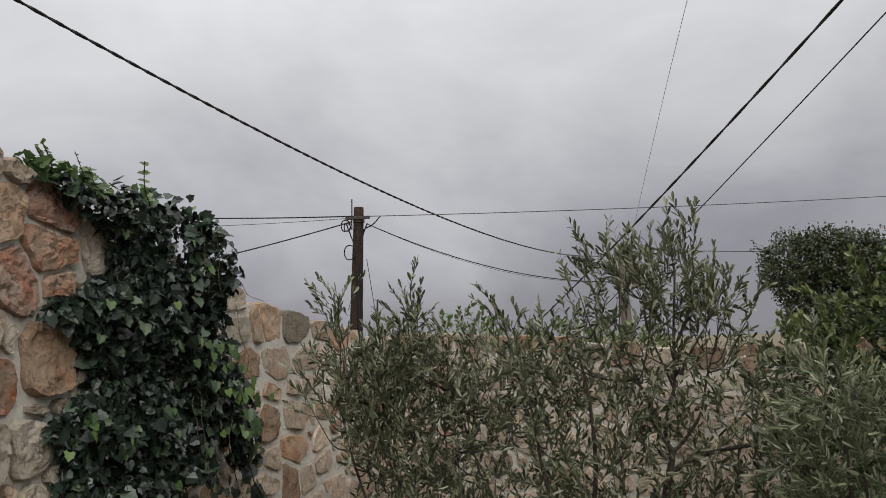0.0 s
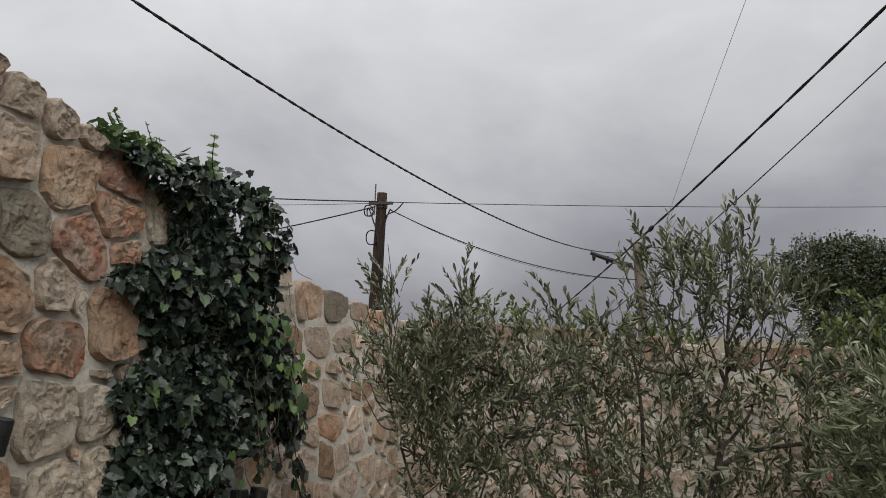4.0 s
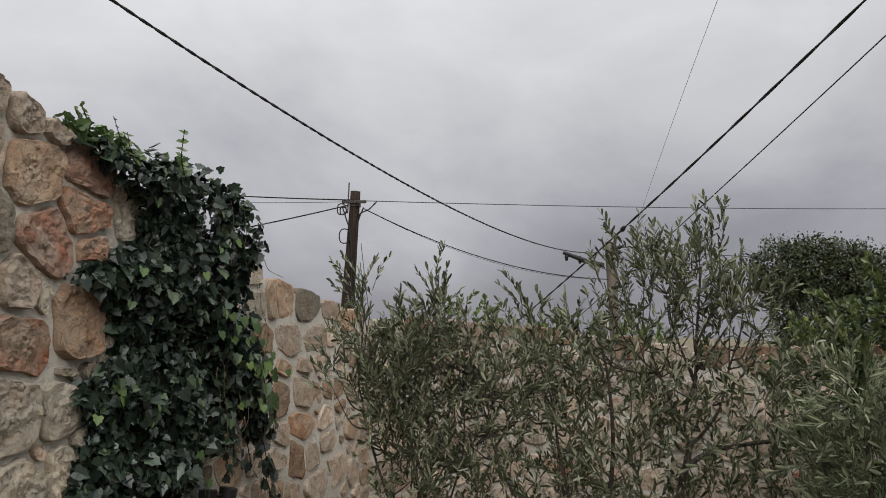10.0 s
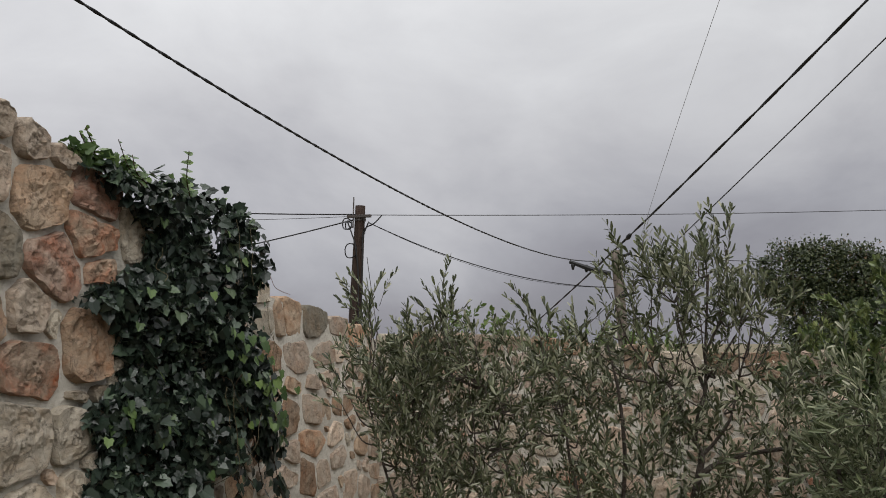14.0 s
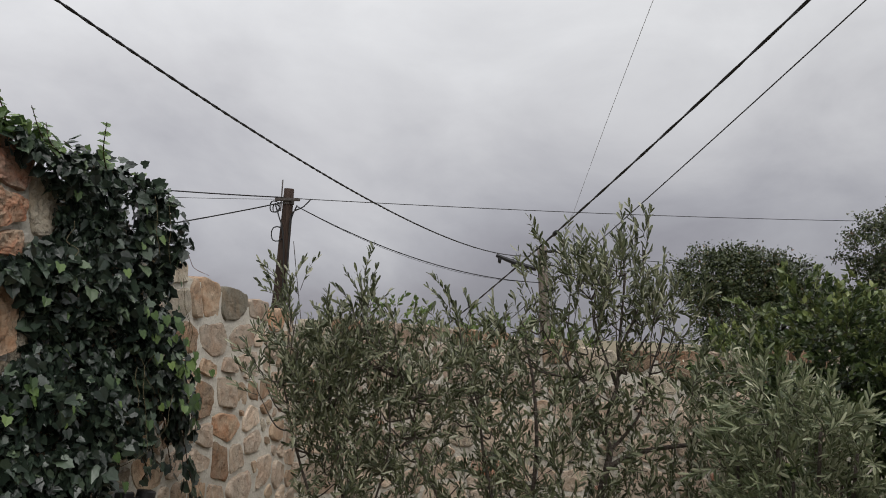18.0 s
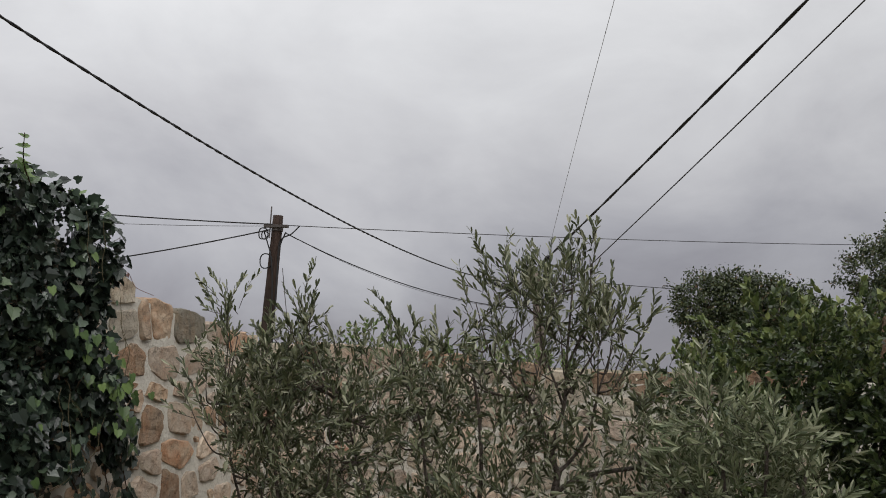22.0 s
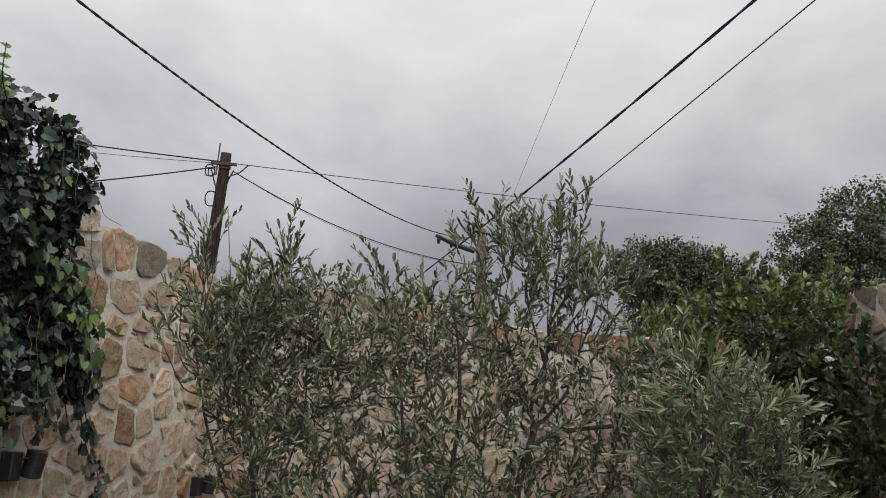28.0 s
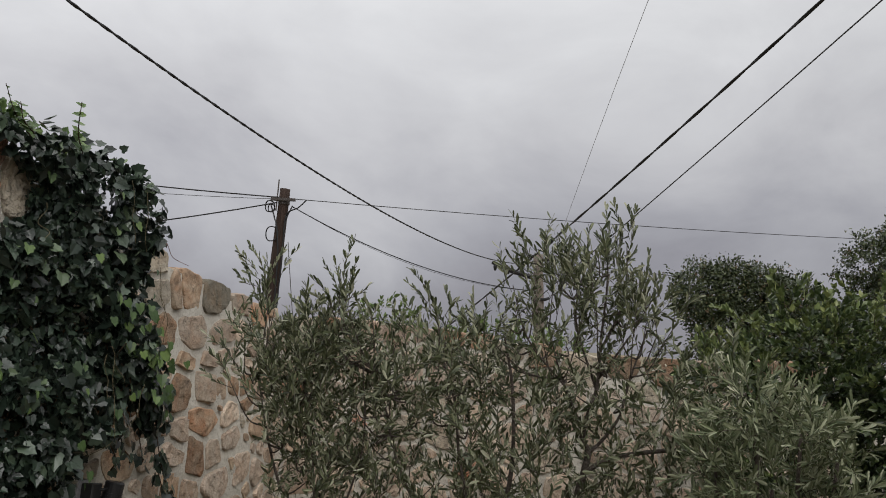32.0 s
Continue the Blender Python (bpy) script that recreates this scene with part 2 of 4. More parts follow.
POLE = bark_material("weathered_pole", (0.02, 0.014, 0.012), (0.072, 0.05, 0.041), (16, 16, 0.7))
POLE_PALE = bark_material("pale_pole", (0.12, 0.1, 0.085), (0.22, 0.19, 0.165), (16, 16, 0.7))
TWIG = bark_material("olive_bark", (0.05, 0.042, 0.036), (0.13, 0.11, 0.095), (20, 20, 20))
DRY = bark_material("dry_tendril", (0.25, 0.15, 0.13), (0.4, 0.27, 0.24), (20, 20, 20))
RUNNER = bark_material("pale_runner", (0.10, 0.085, 0.05), (0.19, 0.16, 0.10), (20, 20, 20))
STEM = bark_material("ivy_stem", (0.05, 0.035, 0.025), (0.12, 0.085, 0.06), (20, 20, 20))


def plain_material(name, colour, rough=0.5, metal=0.0, grain=60.0):
    m = Nodes(name, rough, 0.4)
    v = m.coords()
    m.bsdf.inputs["Metallic"].default_value = metal
    c = m.ramp(m.noise(v, grain, 4), ((0.3, tuple(x * 0.75 for x in colour)), (0.7, tuple(min(1, x * 1.2) for x in colour))))
    return m.colour(c).bump(m.noise(v, grain * 2, 3), 0.2, 0.002).mat


CABLE = plain_material("cable_rubber", (0.012, 0.012, 0.013), 0.6)
THIN_WIRE = plain_material("thin_wire", (0.03, 0.03, 0.032), 0.5)
GREY_WIRE = plain_material("grey_wire", (0.22, 0.22, 0.23), 0.5)
LAMP_METAL = plain_material("lamp_metal", (0.014, 0.014, 0.015), 0.5, 0.0, 40)
LAMP_GLASS = plain_material("lamp_glass", (0.16, 0.16, 0.16), 0.1)
CORD = plain_material("beige_cord", (0.42, 0.34, 0.24), 0.6)
STEEL = plain_material("rusty_steel", (0.08, 0.07, 0.065), 0.6, 0.5)


def ground_material():
    m = Nodes("ground", 0.95, 0.1)
    v = m.coords()
    c = m.ramp(m.noise(v, 1.3, 7, 0.65), ((0.3, (0.13, 0.11, 0.075)), (0.5, (0.2, 0.17, 0.12)), (0.75, (0.08, 0.095, 0.045))))
    return m.colour(c).bump(m.noise(v, 12, 6), 0.7, 0.05).mat


GROUND = ground_material()


# ---- helpers of this scene ----
def mesh_of(name, verts, faces, material=None, smooth=False):
    me = bpy.data.meshes.new(name)
    me.from_pydata([tuple(v) for v in verts], [], faces)
    if material:
        me.materials.append(material)
    if smooth:
        me.polygons.foreach_set("use_smooth", [True] * len(me.polygons))
    me.update()
    return me


def part(name, me, parent=None, label="", kind=""):
    ob = new(name, me)
    if parent:
        ob.parent = parent
    return tagged(ob, label, "", "", kind)


def thing(name, label, category, place=(0, 0, 0), group="", kind=""):
    ob = new(name)
    ob.location = place
    ob.empty_display_size = 0.1
    return tagged(ob, label, category, group, kind)


class Soup:
    """Collects vertices and faces for one mesh."""

    def __init__(self):
        self.v, self.f = [], []

    def add(self, verts, faces):
        n = len(self.v)
        self.v += [tuple(p) for p in verts]
        self.f += [tuple(i + n for i in f) for f in faces]

    def tube(self, path, radii, sides=6, cap=True):
        path = [Vector(p) for p in path]
        n0, ref = len(self.v), Vector((0.31, 0.17, 0.93))
        for i, p in enumerate(path):
            d = (path[min(i + 1, len(path) - 1)] - path[max(i - 1, 0)]).normalized()
            a = d.cross(ref)
            if a.length < 0.2:
                a = d.cross(Vector((1, 0, 0)))
            a.normalize()
            b = d.cross(a)
            r = radii[i] if isinstance(radii, (list, tuple)) else radii
            for k in range(sides):
                q = 2 * math.pi * k / sides
                self.v.append(tuple(p + r * (math.cos(q) * a + math.sin(q) * b)))
        for i in range(len(path) - 1):
            for k in range(sides):
                k2 = (k + 1) % sides
                a0, b0 = n0 + i * sides, n0 + (i + 1) * sides
                self.f.append((a0 + k, a0 + k2, b0 + k2, b0 + k))
        if cap:
            self.f.append(tuple(n0 + k for k in reversed(range(sides))))
            self.f.append(tuple(n0 + (len(path) - 1) * sides + k for k in range(sides)))

    def box(self, size, m):
        x, y, z = (s / 2 for s in size)
        bev = min(x, y, z) * 0.18
        vs = []
        for sx in (-1, 1):
            for sy in (-1, 1):
                for sz in (-1, 1):
                    vs += [(sx * (x - bev), sy * (y - bev), sz * z), (sx * (x - bev), sy * y, sz * (z - bev)), (sx * x, sy * (y - bev), sz * (z - bev))]
        bm = bmesh.new()
        for p in vs:
            bm.verts.new(m @ Vector(p))
        bmesh.ops.convex_hull(bm, input=bm.verts)
        bm.verts.index_update()
        self.add([p.co for p in bm.verts], [[q.index for q in f.verts] for f in bm.faces])
        bm.free()

    def mesh(self, name, material, smooth=False):
        return mesh_of(name, self.v, self.f, material, smooth)


def curve_points(pts, n):
    """A smooth line through pts (Catmull-Rom), n points a span."""
    p = [Vector(q) for q in pts]
    p = [2 * p[0] - p[1]] + p + [2 * p[-1] - p[-2]]
    out = []
    for i in range(1, len(p) - 2):
        for k in range(n):
            t = k / n
            a, b, c, d = p[i - 1], p[i], p[i + 1], p[i + 2]
            out.append(0.5 * (2 * b + (c - a) * t + (2 * a - 5 * b + 4 * c - d) * t * t + (3 * b - a - 3 * c + d) * t ** 3))
    return out + [p[-2]]


# ---- ground ----
def ground_height(x, y):
    return -1.15 * min(1.0, max(0.0, (y - 1.0) / 5.0)) + 0.02 * noise.noise(Vector((x, y, 0)) * 1.7)


def build_ground():
    edges = [-4000, -800, -150, -40, -14] + [i * 0.5 - 8 for i in range(45)] + [20, 40, 150, 800, 4000]
    vs = [(x, y, ground_height(x, y)) for y in edges for x in edges]
    n = len(edges)
    fs = [(j * n + i, j * n + i + 1, (j + 1) * n + i + 1, (j + 1) * n + i) for j in range(n - 1) for i in range(n - 1)]
    tagged(new("ground", mesh_of("ground", vs, fs, GROUND, True)), "bare brown earth with some moss", "ground", kind="structure")


build_ground()


# ---- stone walls ----
def clip(poly, px, pz, nx, nz):
    """The part of a polygon on the side of a line away from its normal."""
    out = []
    for i, (ax, az) in enumerate(poly):
        bx, bz = poly[(i + 1) % len(poly)]
        da, db = (ax - px) * nx + (az - pz) * nz, (bx - px) * nx + (bz - pz) * nz
        if da <= 0:
            out.append((ax, az))
        if (da < 0 < db) or (db < 0 < da):
            t = da / (da - db)
            out.append((ax + t * (bx - ax), az + t * (bz - az)))
    return out


def soften(poly, rng, wob, step=0.035):
    """Nips the corners of a polygon off, divides its edges and roughens them."""
    fine = []
    for i, a in enumerate(poly):
        b = poly[(i + 1) % len(poly)]
        ln = math.hypot(b[0] - a[0], b[1] - a[1])
        nip = min(0.3, 0.016 / max(ln, 1e-4))
        n = max(1, int(ln * (1 - 2 * nip) / step))
        for k in range(n + 1):
            t = nip + (1 - 2 * nip) * k / n
            fine.append((a[0] + (b[0] - a[0]) * t, a[1] + (b[1] - a[1]) * t))
    off = rng.uniform(0, 50)
    return [(x + wob * noise.noise(Vector((x * 22, z * 22, off))), z + wob * noise.noise(Vector((x * 22, z * 22, off + 9)))) for x, z in fine]


class StoneWall:
    """A rubble wall. origin: the foot of its face at u = 0; u runs along it, v up its face, w out of it."""

    def __init__(self, name, label, origin, u, v, w, seed):
        self.o, self.u, self.v, self.w = Vector(origin), Vector(u), Vector(v), Vector(w)
        self.rng = random.Random(seed)
        self.root = thing(name, label, "stone wall", kind="structure")

    def at(self, u, v, w):
        return self.o + self.u * u + self.v * v + self.w * w

    def body(self, u0, u1, foot, top, thick, name="mortar_core"):
        """The mortared core, with a gently uneven face."""
        rng, s = self.rng, Soup()
        nu, nv = max(2, int((u1 - u0) / 0.06)), 34
        grid = []
        for i in range(nu + 1):
            u = u0 + (u1 - u0) * i / nu
            for j in range(nv + 1):
                v = foot + (top(u) - 0.06 - foot) * j / nv
                grid.append(self.at(u, v, 0.012 * noise.noise(Vector((u * 6, v * 6, 3.1)))))
        s.add(grid, [(i * (nv + 1) + j, (i + 1) * (nv + 1) + j, (i + 1) * (nv + 1) + j + 1, i * (nv + 1) + j + 1) for i in range(nu) for j in range(nv)])
        back = []
        for i in range(nu + 1):
            u = u0 + (u1 - u0) * i / nu
            back += [self.at(u, top(u) - 0.06, 0.012 * noise.noise(Vector((u * 6, (top(u) - 0.06) * 6, 3.1)))), self.at(u, top(u) - 0.06, -thick), self.at(u, foot, -thick)]
        s.add(back, [(i * 3 + j, (i + 1) * 3 + j, (i + 1) * 3 + j + 1, i * 3 + j + 1) for i in range(nu) for j in range(2)])
        for u in (u0, u1):
            s.add([self.at(u, foot, 0), self.at(u, top(u) - 0.06, 0), self.at(u, top(u) - 0.06, -thick), self.at(u, foot, -thick)], [(0, 1, 2, 3)])
        part(name, s.mesh(name, MORTAR), self.root)

    def stones(self, named, u0, u1, v0, top, size, joint, thick, tints="ttttgggrbbd", near=-9.0, pale_from=99.0):
        """Lays the named stones (u, v, width, height, tint) and fills the rest of the face round them."""
        rng = self.rng
        seeds = [(a, b, w, h, c) for a, b, w, h, c in named]
        u = u0
        while u < u1:
            w = size * rng.uniform(0.7, 1.3)
            h = w * rng.uniform(0.5, 0.75)
            a, b = u + w / 2, top(u + w / 2) - h * 0.5
            if all(abs(a - q[0]) > 0.4 * (w + q[2]) or abs(b - q[1]) > 0.4 * (h + q[3]) for q in seeds):
                seeds.append((a, b, w, h, rng.choice(tints.replace("p", "b"))))
            u += w * 0.97
        tries = 0
        while tries < 9000:
            tries += 1
            w = size * rng.uniform(0.36 if tries > 4000 else 0.8, 1.45 if tries < 4000 else 0.8)
            h = w * rng.uniform(0.55, 0.95)
            a, b = rng.uniform(u0, u1), rng.uniform(v0, top(u0) if top(u0) > top(u1) else top(u1))
            if b > top(a) - h * 0.3:
                continue
            if all(abs(a - q[0]) > 0.43 * (w + q[2]) or abs(b - q[1]) > 0.43 * (h + q[3]) for q in seeds):
                seeds.append((a, b, w, h, rng.choice("pptttwgbb" if a > pale_from else tints)))
        for k, (a, b, w, h, c) in enumerate(seeds):
            reach = 0.55 if k < len(named) else 0.62
            kx, kz = w * reach, h * reach
            poly = [(a + sx * kx * rng.uniform(0.86, 1.1), b + sz * kz * rng.uniform(0.86, 1.1)) for sx, sz in ((-1, -1), (0, -1), (1, -1), (1, 0), (1, 1), (0, 1), (-1, 1), (-1, 0))]
            for a2, b2, w2, h2, _ in seeds:
                dx, dz = a2 - a, b2 - b
                d = math.hypot(dx, dz)
                if d < 1e-6 or d > 0.9:
                    continue
                # the joint lies between two stones in the ratio of their reach along the line that joins them
                r1 = 1 / max(abs(dx) / w, abs(dz) / h) * d / 2
                r2 = 1 / max(abs(dx) / w2, abs(dz) / h2) * d / 2
                f = r1 / (r1 + r2)
                gap = joint * (1.45 if a > pale_from else 1.0)
                poly = clip(poly, a + dx * f - dx / d * gap / 2, b + dz * f - dz / d * gap / 2, dx, dz)
            # trim to the top of the wall, with each stone a little higher or lower
            t = top(a) + rng.uniform(-0.022, 0.012)
            slope = (top(a + 0.05) - top(a - 0.05)) / 0.1
            poly = clip(poly, a, t, -slope, 1)
            poly = clip(poly, u1, 0, 1, 0)
            poly = clip(poly, u0, 0, -1, 0)
            if len(poly) < 3:
                continue
            area = abs(sum(p[0] * q[1] - p[1] * q[0] for p, q in zip(poly, poly[1:] + poly[:1]))) / 2
            if area < 0.0012:
                continue
            self.stone(poly, c, max(q[1] for q in poly) > top(a) - 0.05, thick, a < near)

    def stone(self, poly, tint, on_top, thick, fine=False):
        rng = self.rng
        ring = soften(poly, rng, 0.009, 0.017 if fine else 0.035)
        if sum(p[0] * q[1] - p[1] * q[0] for p, q in zip(ring, ring[1:] + ring[:1])) < 0:
            ring.reverse()
        n = len(ring)
        cx, cz = sum(p[0] for p in ring) / n, sum(p[1] for p in ring) / n
        proud = rng.uniform(0.024, 0.046) if fine else rng.uniform(0.012, 0.026)
        tilt_u, tilt_v = rng.uniform(-0.09, 0.09), rng.uniform(-0.09, 0.09)
        deep = -thick * 0.8 if on_top else -0.05
        vs, off = [], rng.uniform(0, 90)
        step = rng.uniform(-0.05, 0.05)

        def hewn(x, z):
            """The broken face: flakes with sharp steps over finer roughness."""
            q = Vector((x * 9 + off, z * 9, off))
            flake = 0.010 * math.floor(3 * (0.5 + noise.noise(q)) + 0.5) / 3
            h = flake + (0.013 if fine else 0.009) * noise.noise(q * 1.7) + 0.006 * noise.noise(q * 5.3)
            if fine:
                h += 0.010 * (0.35 - abs(noise.noise(q * 3.1 + Vector((7, 3, 1))))) + 0.0055 * noise.noise(q * 10.7)
            return h

        rings = ((0.0, deep), (0.0, 0.002), (0.025, 0.7), (0.09, 1.0), (0.22, 1.0), (0.38, 1.0), (0.57, 1.0), (0.79, 1.0))
        if fine:
            rings = rings[:3] + tuple((0.05 + 0.93 * (k / 15) ** 1.15, 1.0) for k in range(15))
        for inset, out in rings:
            for x, z in ring:
                x2, z2 = x + (cx - x) * inset, z + (cz - z) * inset
                if out <= 0.002:
                    w = out
                else:
                    w = max(0.004, (proud + tilt_u * (x2 - cx) + tilt_v * (z2 - cz) + hewn(x2, z2) - 0.008) * out)
                vs.append(self.at(x2, z2, w))
        vs.append(self.at(cx, cz, proud + hewn(cx, cz) - 0.008))
        last = len(rings) - 1
        fs = [(r * n + k, r * n + (k + 1) % n, (r + 1) * n + (k + 1) % n, (r + 1) * n + k) for r in range(last) for k in range(n)]
        fs += [(last * n + k, last * n + (k + 1) % n, (last + 1) * n) for k in range(n)]
        me = mesh_of("stone", vs, fs, STONE[tint], True)
        me.set_sharp_from_angle(angle=radians(28))
        part("stone", me, self.root)


def profile(points):
    def height(u):
        if u <= points[0][0]:
            return points[0][1]
        for (a, p), (b, q) in zip(points, points[1:]):
            if u <= b:
                return p + (q - p) * (u - a) / (b - a)
        return points[-1][1]
    return height


left_top = profile(((-4, 3.5), (0, 2.94), (1.93, 2.475), (2.19, 2.405), (2.46, 2.345), (2.66, 2.265), (2.9, 2.18), (4.27, 1.86), (4.63, 1.81), (5.0, 1.735), (5.35, 1.7), (5.8, 1.66)))
far_top = profile(((-2.4, 1.64), (-1.0, 1.61), (0.2, 1.5), (0.5, 1.49), (0.9, 1.53), (3, 1.58)))
right_top = profile(((-4, 1.98), (3.6, 1.9), (4.4, 1.83)))
BATTER = -0.0757
FOOT_X = -2.198 - BATTER * 1.5

# the stones that can be told apart: place along the wall, height, width, height of the stone, kind
NEAR = [(2.00, 2.16, 0.18, 0.17, "t"), (2.24, 2.33, 0.19, 0.16, "t"), (2.22, 2.12, 0.21, 0.23, "t"), (2.43, 2.29, 0.16, 0.18, "t"), (2.59, 2.28, 0.14, 0.16, "t"), (2.46, 2.06, 0.26, 0.27, "w"), (2.77, 2.16, 0.25, 0.23, "r"), (2.73, 1.96, 0.28, 0.18, "o"), (3.00, 2.03, 0.17, 0.37, "g"), (2.26, 1.88, 0.23, 0.25, "d"), (2.04, 1.92, 0.16, 0.29, "b"), (2.53, 1.84, 0.30, 0.27, "r"), (2.77, 1.83, 0.15, 0.10, "o"), (2.13, 1.63, 0.31, 0.28, "b"), (2.41, 1.67, 0.17, 0.19, "t"), (2.53, 1.62, 0.07, 0.11, "g"), (2.72, 1.53, 0.28, 0.28, "b"), (2.41, 1.45, 0.27, 0.21, "o"), (2.10, 1.42, 0.28, 0.17, "w"), (2.65, 1.35, 0.12, 0.05, "g"), (2.11, 1.29, 0.21, 0.11, "t"), (2.37, 1.22, 0.26, 0.27, "g"), (2.61, 1.21, 0.18, 0.18, "g"), (2.13, 0.99, 0.20, 0.22, "q"), (2.40, 0.97, 0.25, 0.19, "g"), (2.62, 0.98, 0.13, 0.20, "g"), (1.97, 1.72, 0.08, 0.10, "b"), (1.94, 2.35, 0.07, 0.17, "g"), (2.08, 2.40, 0.19, 0.17, "t")]
BEYOND = [(4.32, 1.69, 0.13, 0.20, "w"), (4.50, 1.72, 0.27, 0.25, "w"), (4.82, 1.67, 0.41, 0.19, "d"), (5.20, 1.65, 0.31, 0.15, "t"), (5.48, 1.60, 0.34, 0.15, "q"), (4.52, 1.46, 0.34, 0.18, "t"), (4.92, 1.47, 0.39, 0.17, "t"), (5.38, 1.38, 0.49, 0.13, "t"), (4.46, 1.30, 0.28, 0.10, "w"), (4.74, 1.30, 0.24, 0.10, "t"), (4.72, 1.14, 0.26, 0.18, "t"), (4.69, 0.94, 0.38, 0.17, "q"), (5.06, 0.96, 0.27, 0.15, "p"), (5.09, 0.81, 0.38, 0.13, "p"), (4.62, 0.74, 0.21, 0.22, "b"), (4.85, 0.74, 0.22, 0.15, "t"), (4.40, 0.93, 0.21, 0.15, "p"), (4.34, 0.80, 0.26, 0.12, "p"), (4.87, 0.54, 0.40, 0.20, "p"), (5.26, 0.60, 0.28, 0.19, "p"), (4.09, 0.83, 0.19, 0.15, "p"), (4.13, 0.65, 0.19, 0.14, "t"), (3.80, 0.99, 0.13, 0.14, "w")]


def build_walls():
    w = StoneWall("wall_west", "tan and rust rubble stone wall with pale mortar, its top falling away", (FOOT_X, 0, 0), (0, 1, 0), (BATTER, 0, 1), (1, 0, 0), 11)
    w.body(-4, 5.8, -1.3, left_top, 0.4)
    w.stones(NEAR + BEYOND, 1.2, 5.8, -0.2, left_top, 0.21, 0.024, 0.3, near=3.1, pale_from=3.15)
    f = StoneWall("wall_north", "low tan and rust rubble stone wall behind the olive trees", (0, 5.8, 0), (1, 0, 0), (0, 0, 1), (0, -1, 0), 12)
    f.body(-2.4, 3.0, -1.3, far_top, 0.4)
    f.stones([], -2.15, 1.6, 0.0, far_top, 0.25, 0.03, 0.3, "ppppppptttggr")
    r = StoneWall("wall_east", "grey rubble stone wall overgrown with creeper", (1.56, 0, 0), (0, 1, 0), (0, 0, 1), (-1, 0, 0), 13)
    r.body(-4, 4.4, -1.3, right_top, 0.4)
    r.stones([], 2.9, 4.4, 0.3, right_top, 0.3, 0.03, 0.3, "gpgtd")
    b = StoneWall("wall_south", "plain mortared wall that closes the garden", (0, -4, 0), (1, 0, 0), (0, 0, 1), (0, 1, 0), 14)
    b.body(-2.6, 2.1, -0.2, lambda u: 2.2, 0.3)


build_walls()


# ---- poles and cables ----
def sag_line(a, b, sag, n=26):
    a, b = Vector(a), Vector(b)
    return [a.lerp(b, i / n) - Vector((0, 0, sag * 4 * (i / n) * (1 - i / n))) for i in range(n + 1)]


def catenary(a, b, z, s0, s1, n=40):
    """A hanging line over the straight way from a to b in plan; its height is a quadratic of the share of the way."""
    out = []
    for i in range(n + 1):
        q = s0 + (s1 - s0) * i / n
        out.append(Vector((a[0] + (b[0] - a[0]) * q, a[1] + (b[1] - a[1]) * q, z[0] + z[1] * q + z[2] * q * q)))
    return out


def wire(name, label, pts, radius, material, twist=0, lay=0.26):
    root = thing(name, label, "cable", group="overhead cables")
    if not twist:
        s = Soup()
        s.tube(pts, radius, 5)
        part("conductor", s.mesh("conductor", material, True), root)
        return root
    # a bundle of conductors laid round each other
    fine = curve_points(pts, 8)
    for k in range(twist):
        s, walked, line = Soup(), 0.0, []
        for i, p in enumerate(fine):
            if i:
                walked += (p - fine[i - 1]).length
            q = walked * 2 * math.pi / lay + k * 2 * math.pi / twist
            d = (fine[min(i + 1, len(fine) - 1)] - fine[max(0, i - 1)]).normalized()
            a = d.cross(Vector((0, 0, 1))).normalized()
            b = d.cross(a)
            line.append(p + radius * 0.42 * (math.cos(q) * a + math.sin(q) * b))
        s.tube(line, radius * 0.66, 5)
        part("conductor", s.mesh("conductor", material, True), root)
    return root


def wooden_pole(label, base, top, r0, r1, material):
    root = thing("utility_pole", label, "utility pole", base, "utility poles")
    base, top = Vector(base), Vector(top)
    s, n = Soup(), 24
    path = [(top - base) * (i / n) for i in range(n + 1)]
    path = [p + Vector((0.012 * noise.noise(Vector((p.z, 1, 0))), 0.012 * noise.noise(Vector((p.z, 5, 0))), 0)) for p in path]
    s.tube(path, [r0 + (r1 - r0) * i / n + 0.006 * noise.noise(Vector((i * 0.9, 7, 1))) for i in range(n + 1)], 14)
    part("shaft", s.mesh("shaft", material, True), root)
    return root


P1 = Vector((-5.21, 13.13, 3.905))
P2 = Vector((-1.12, 17.3, 3.48))


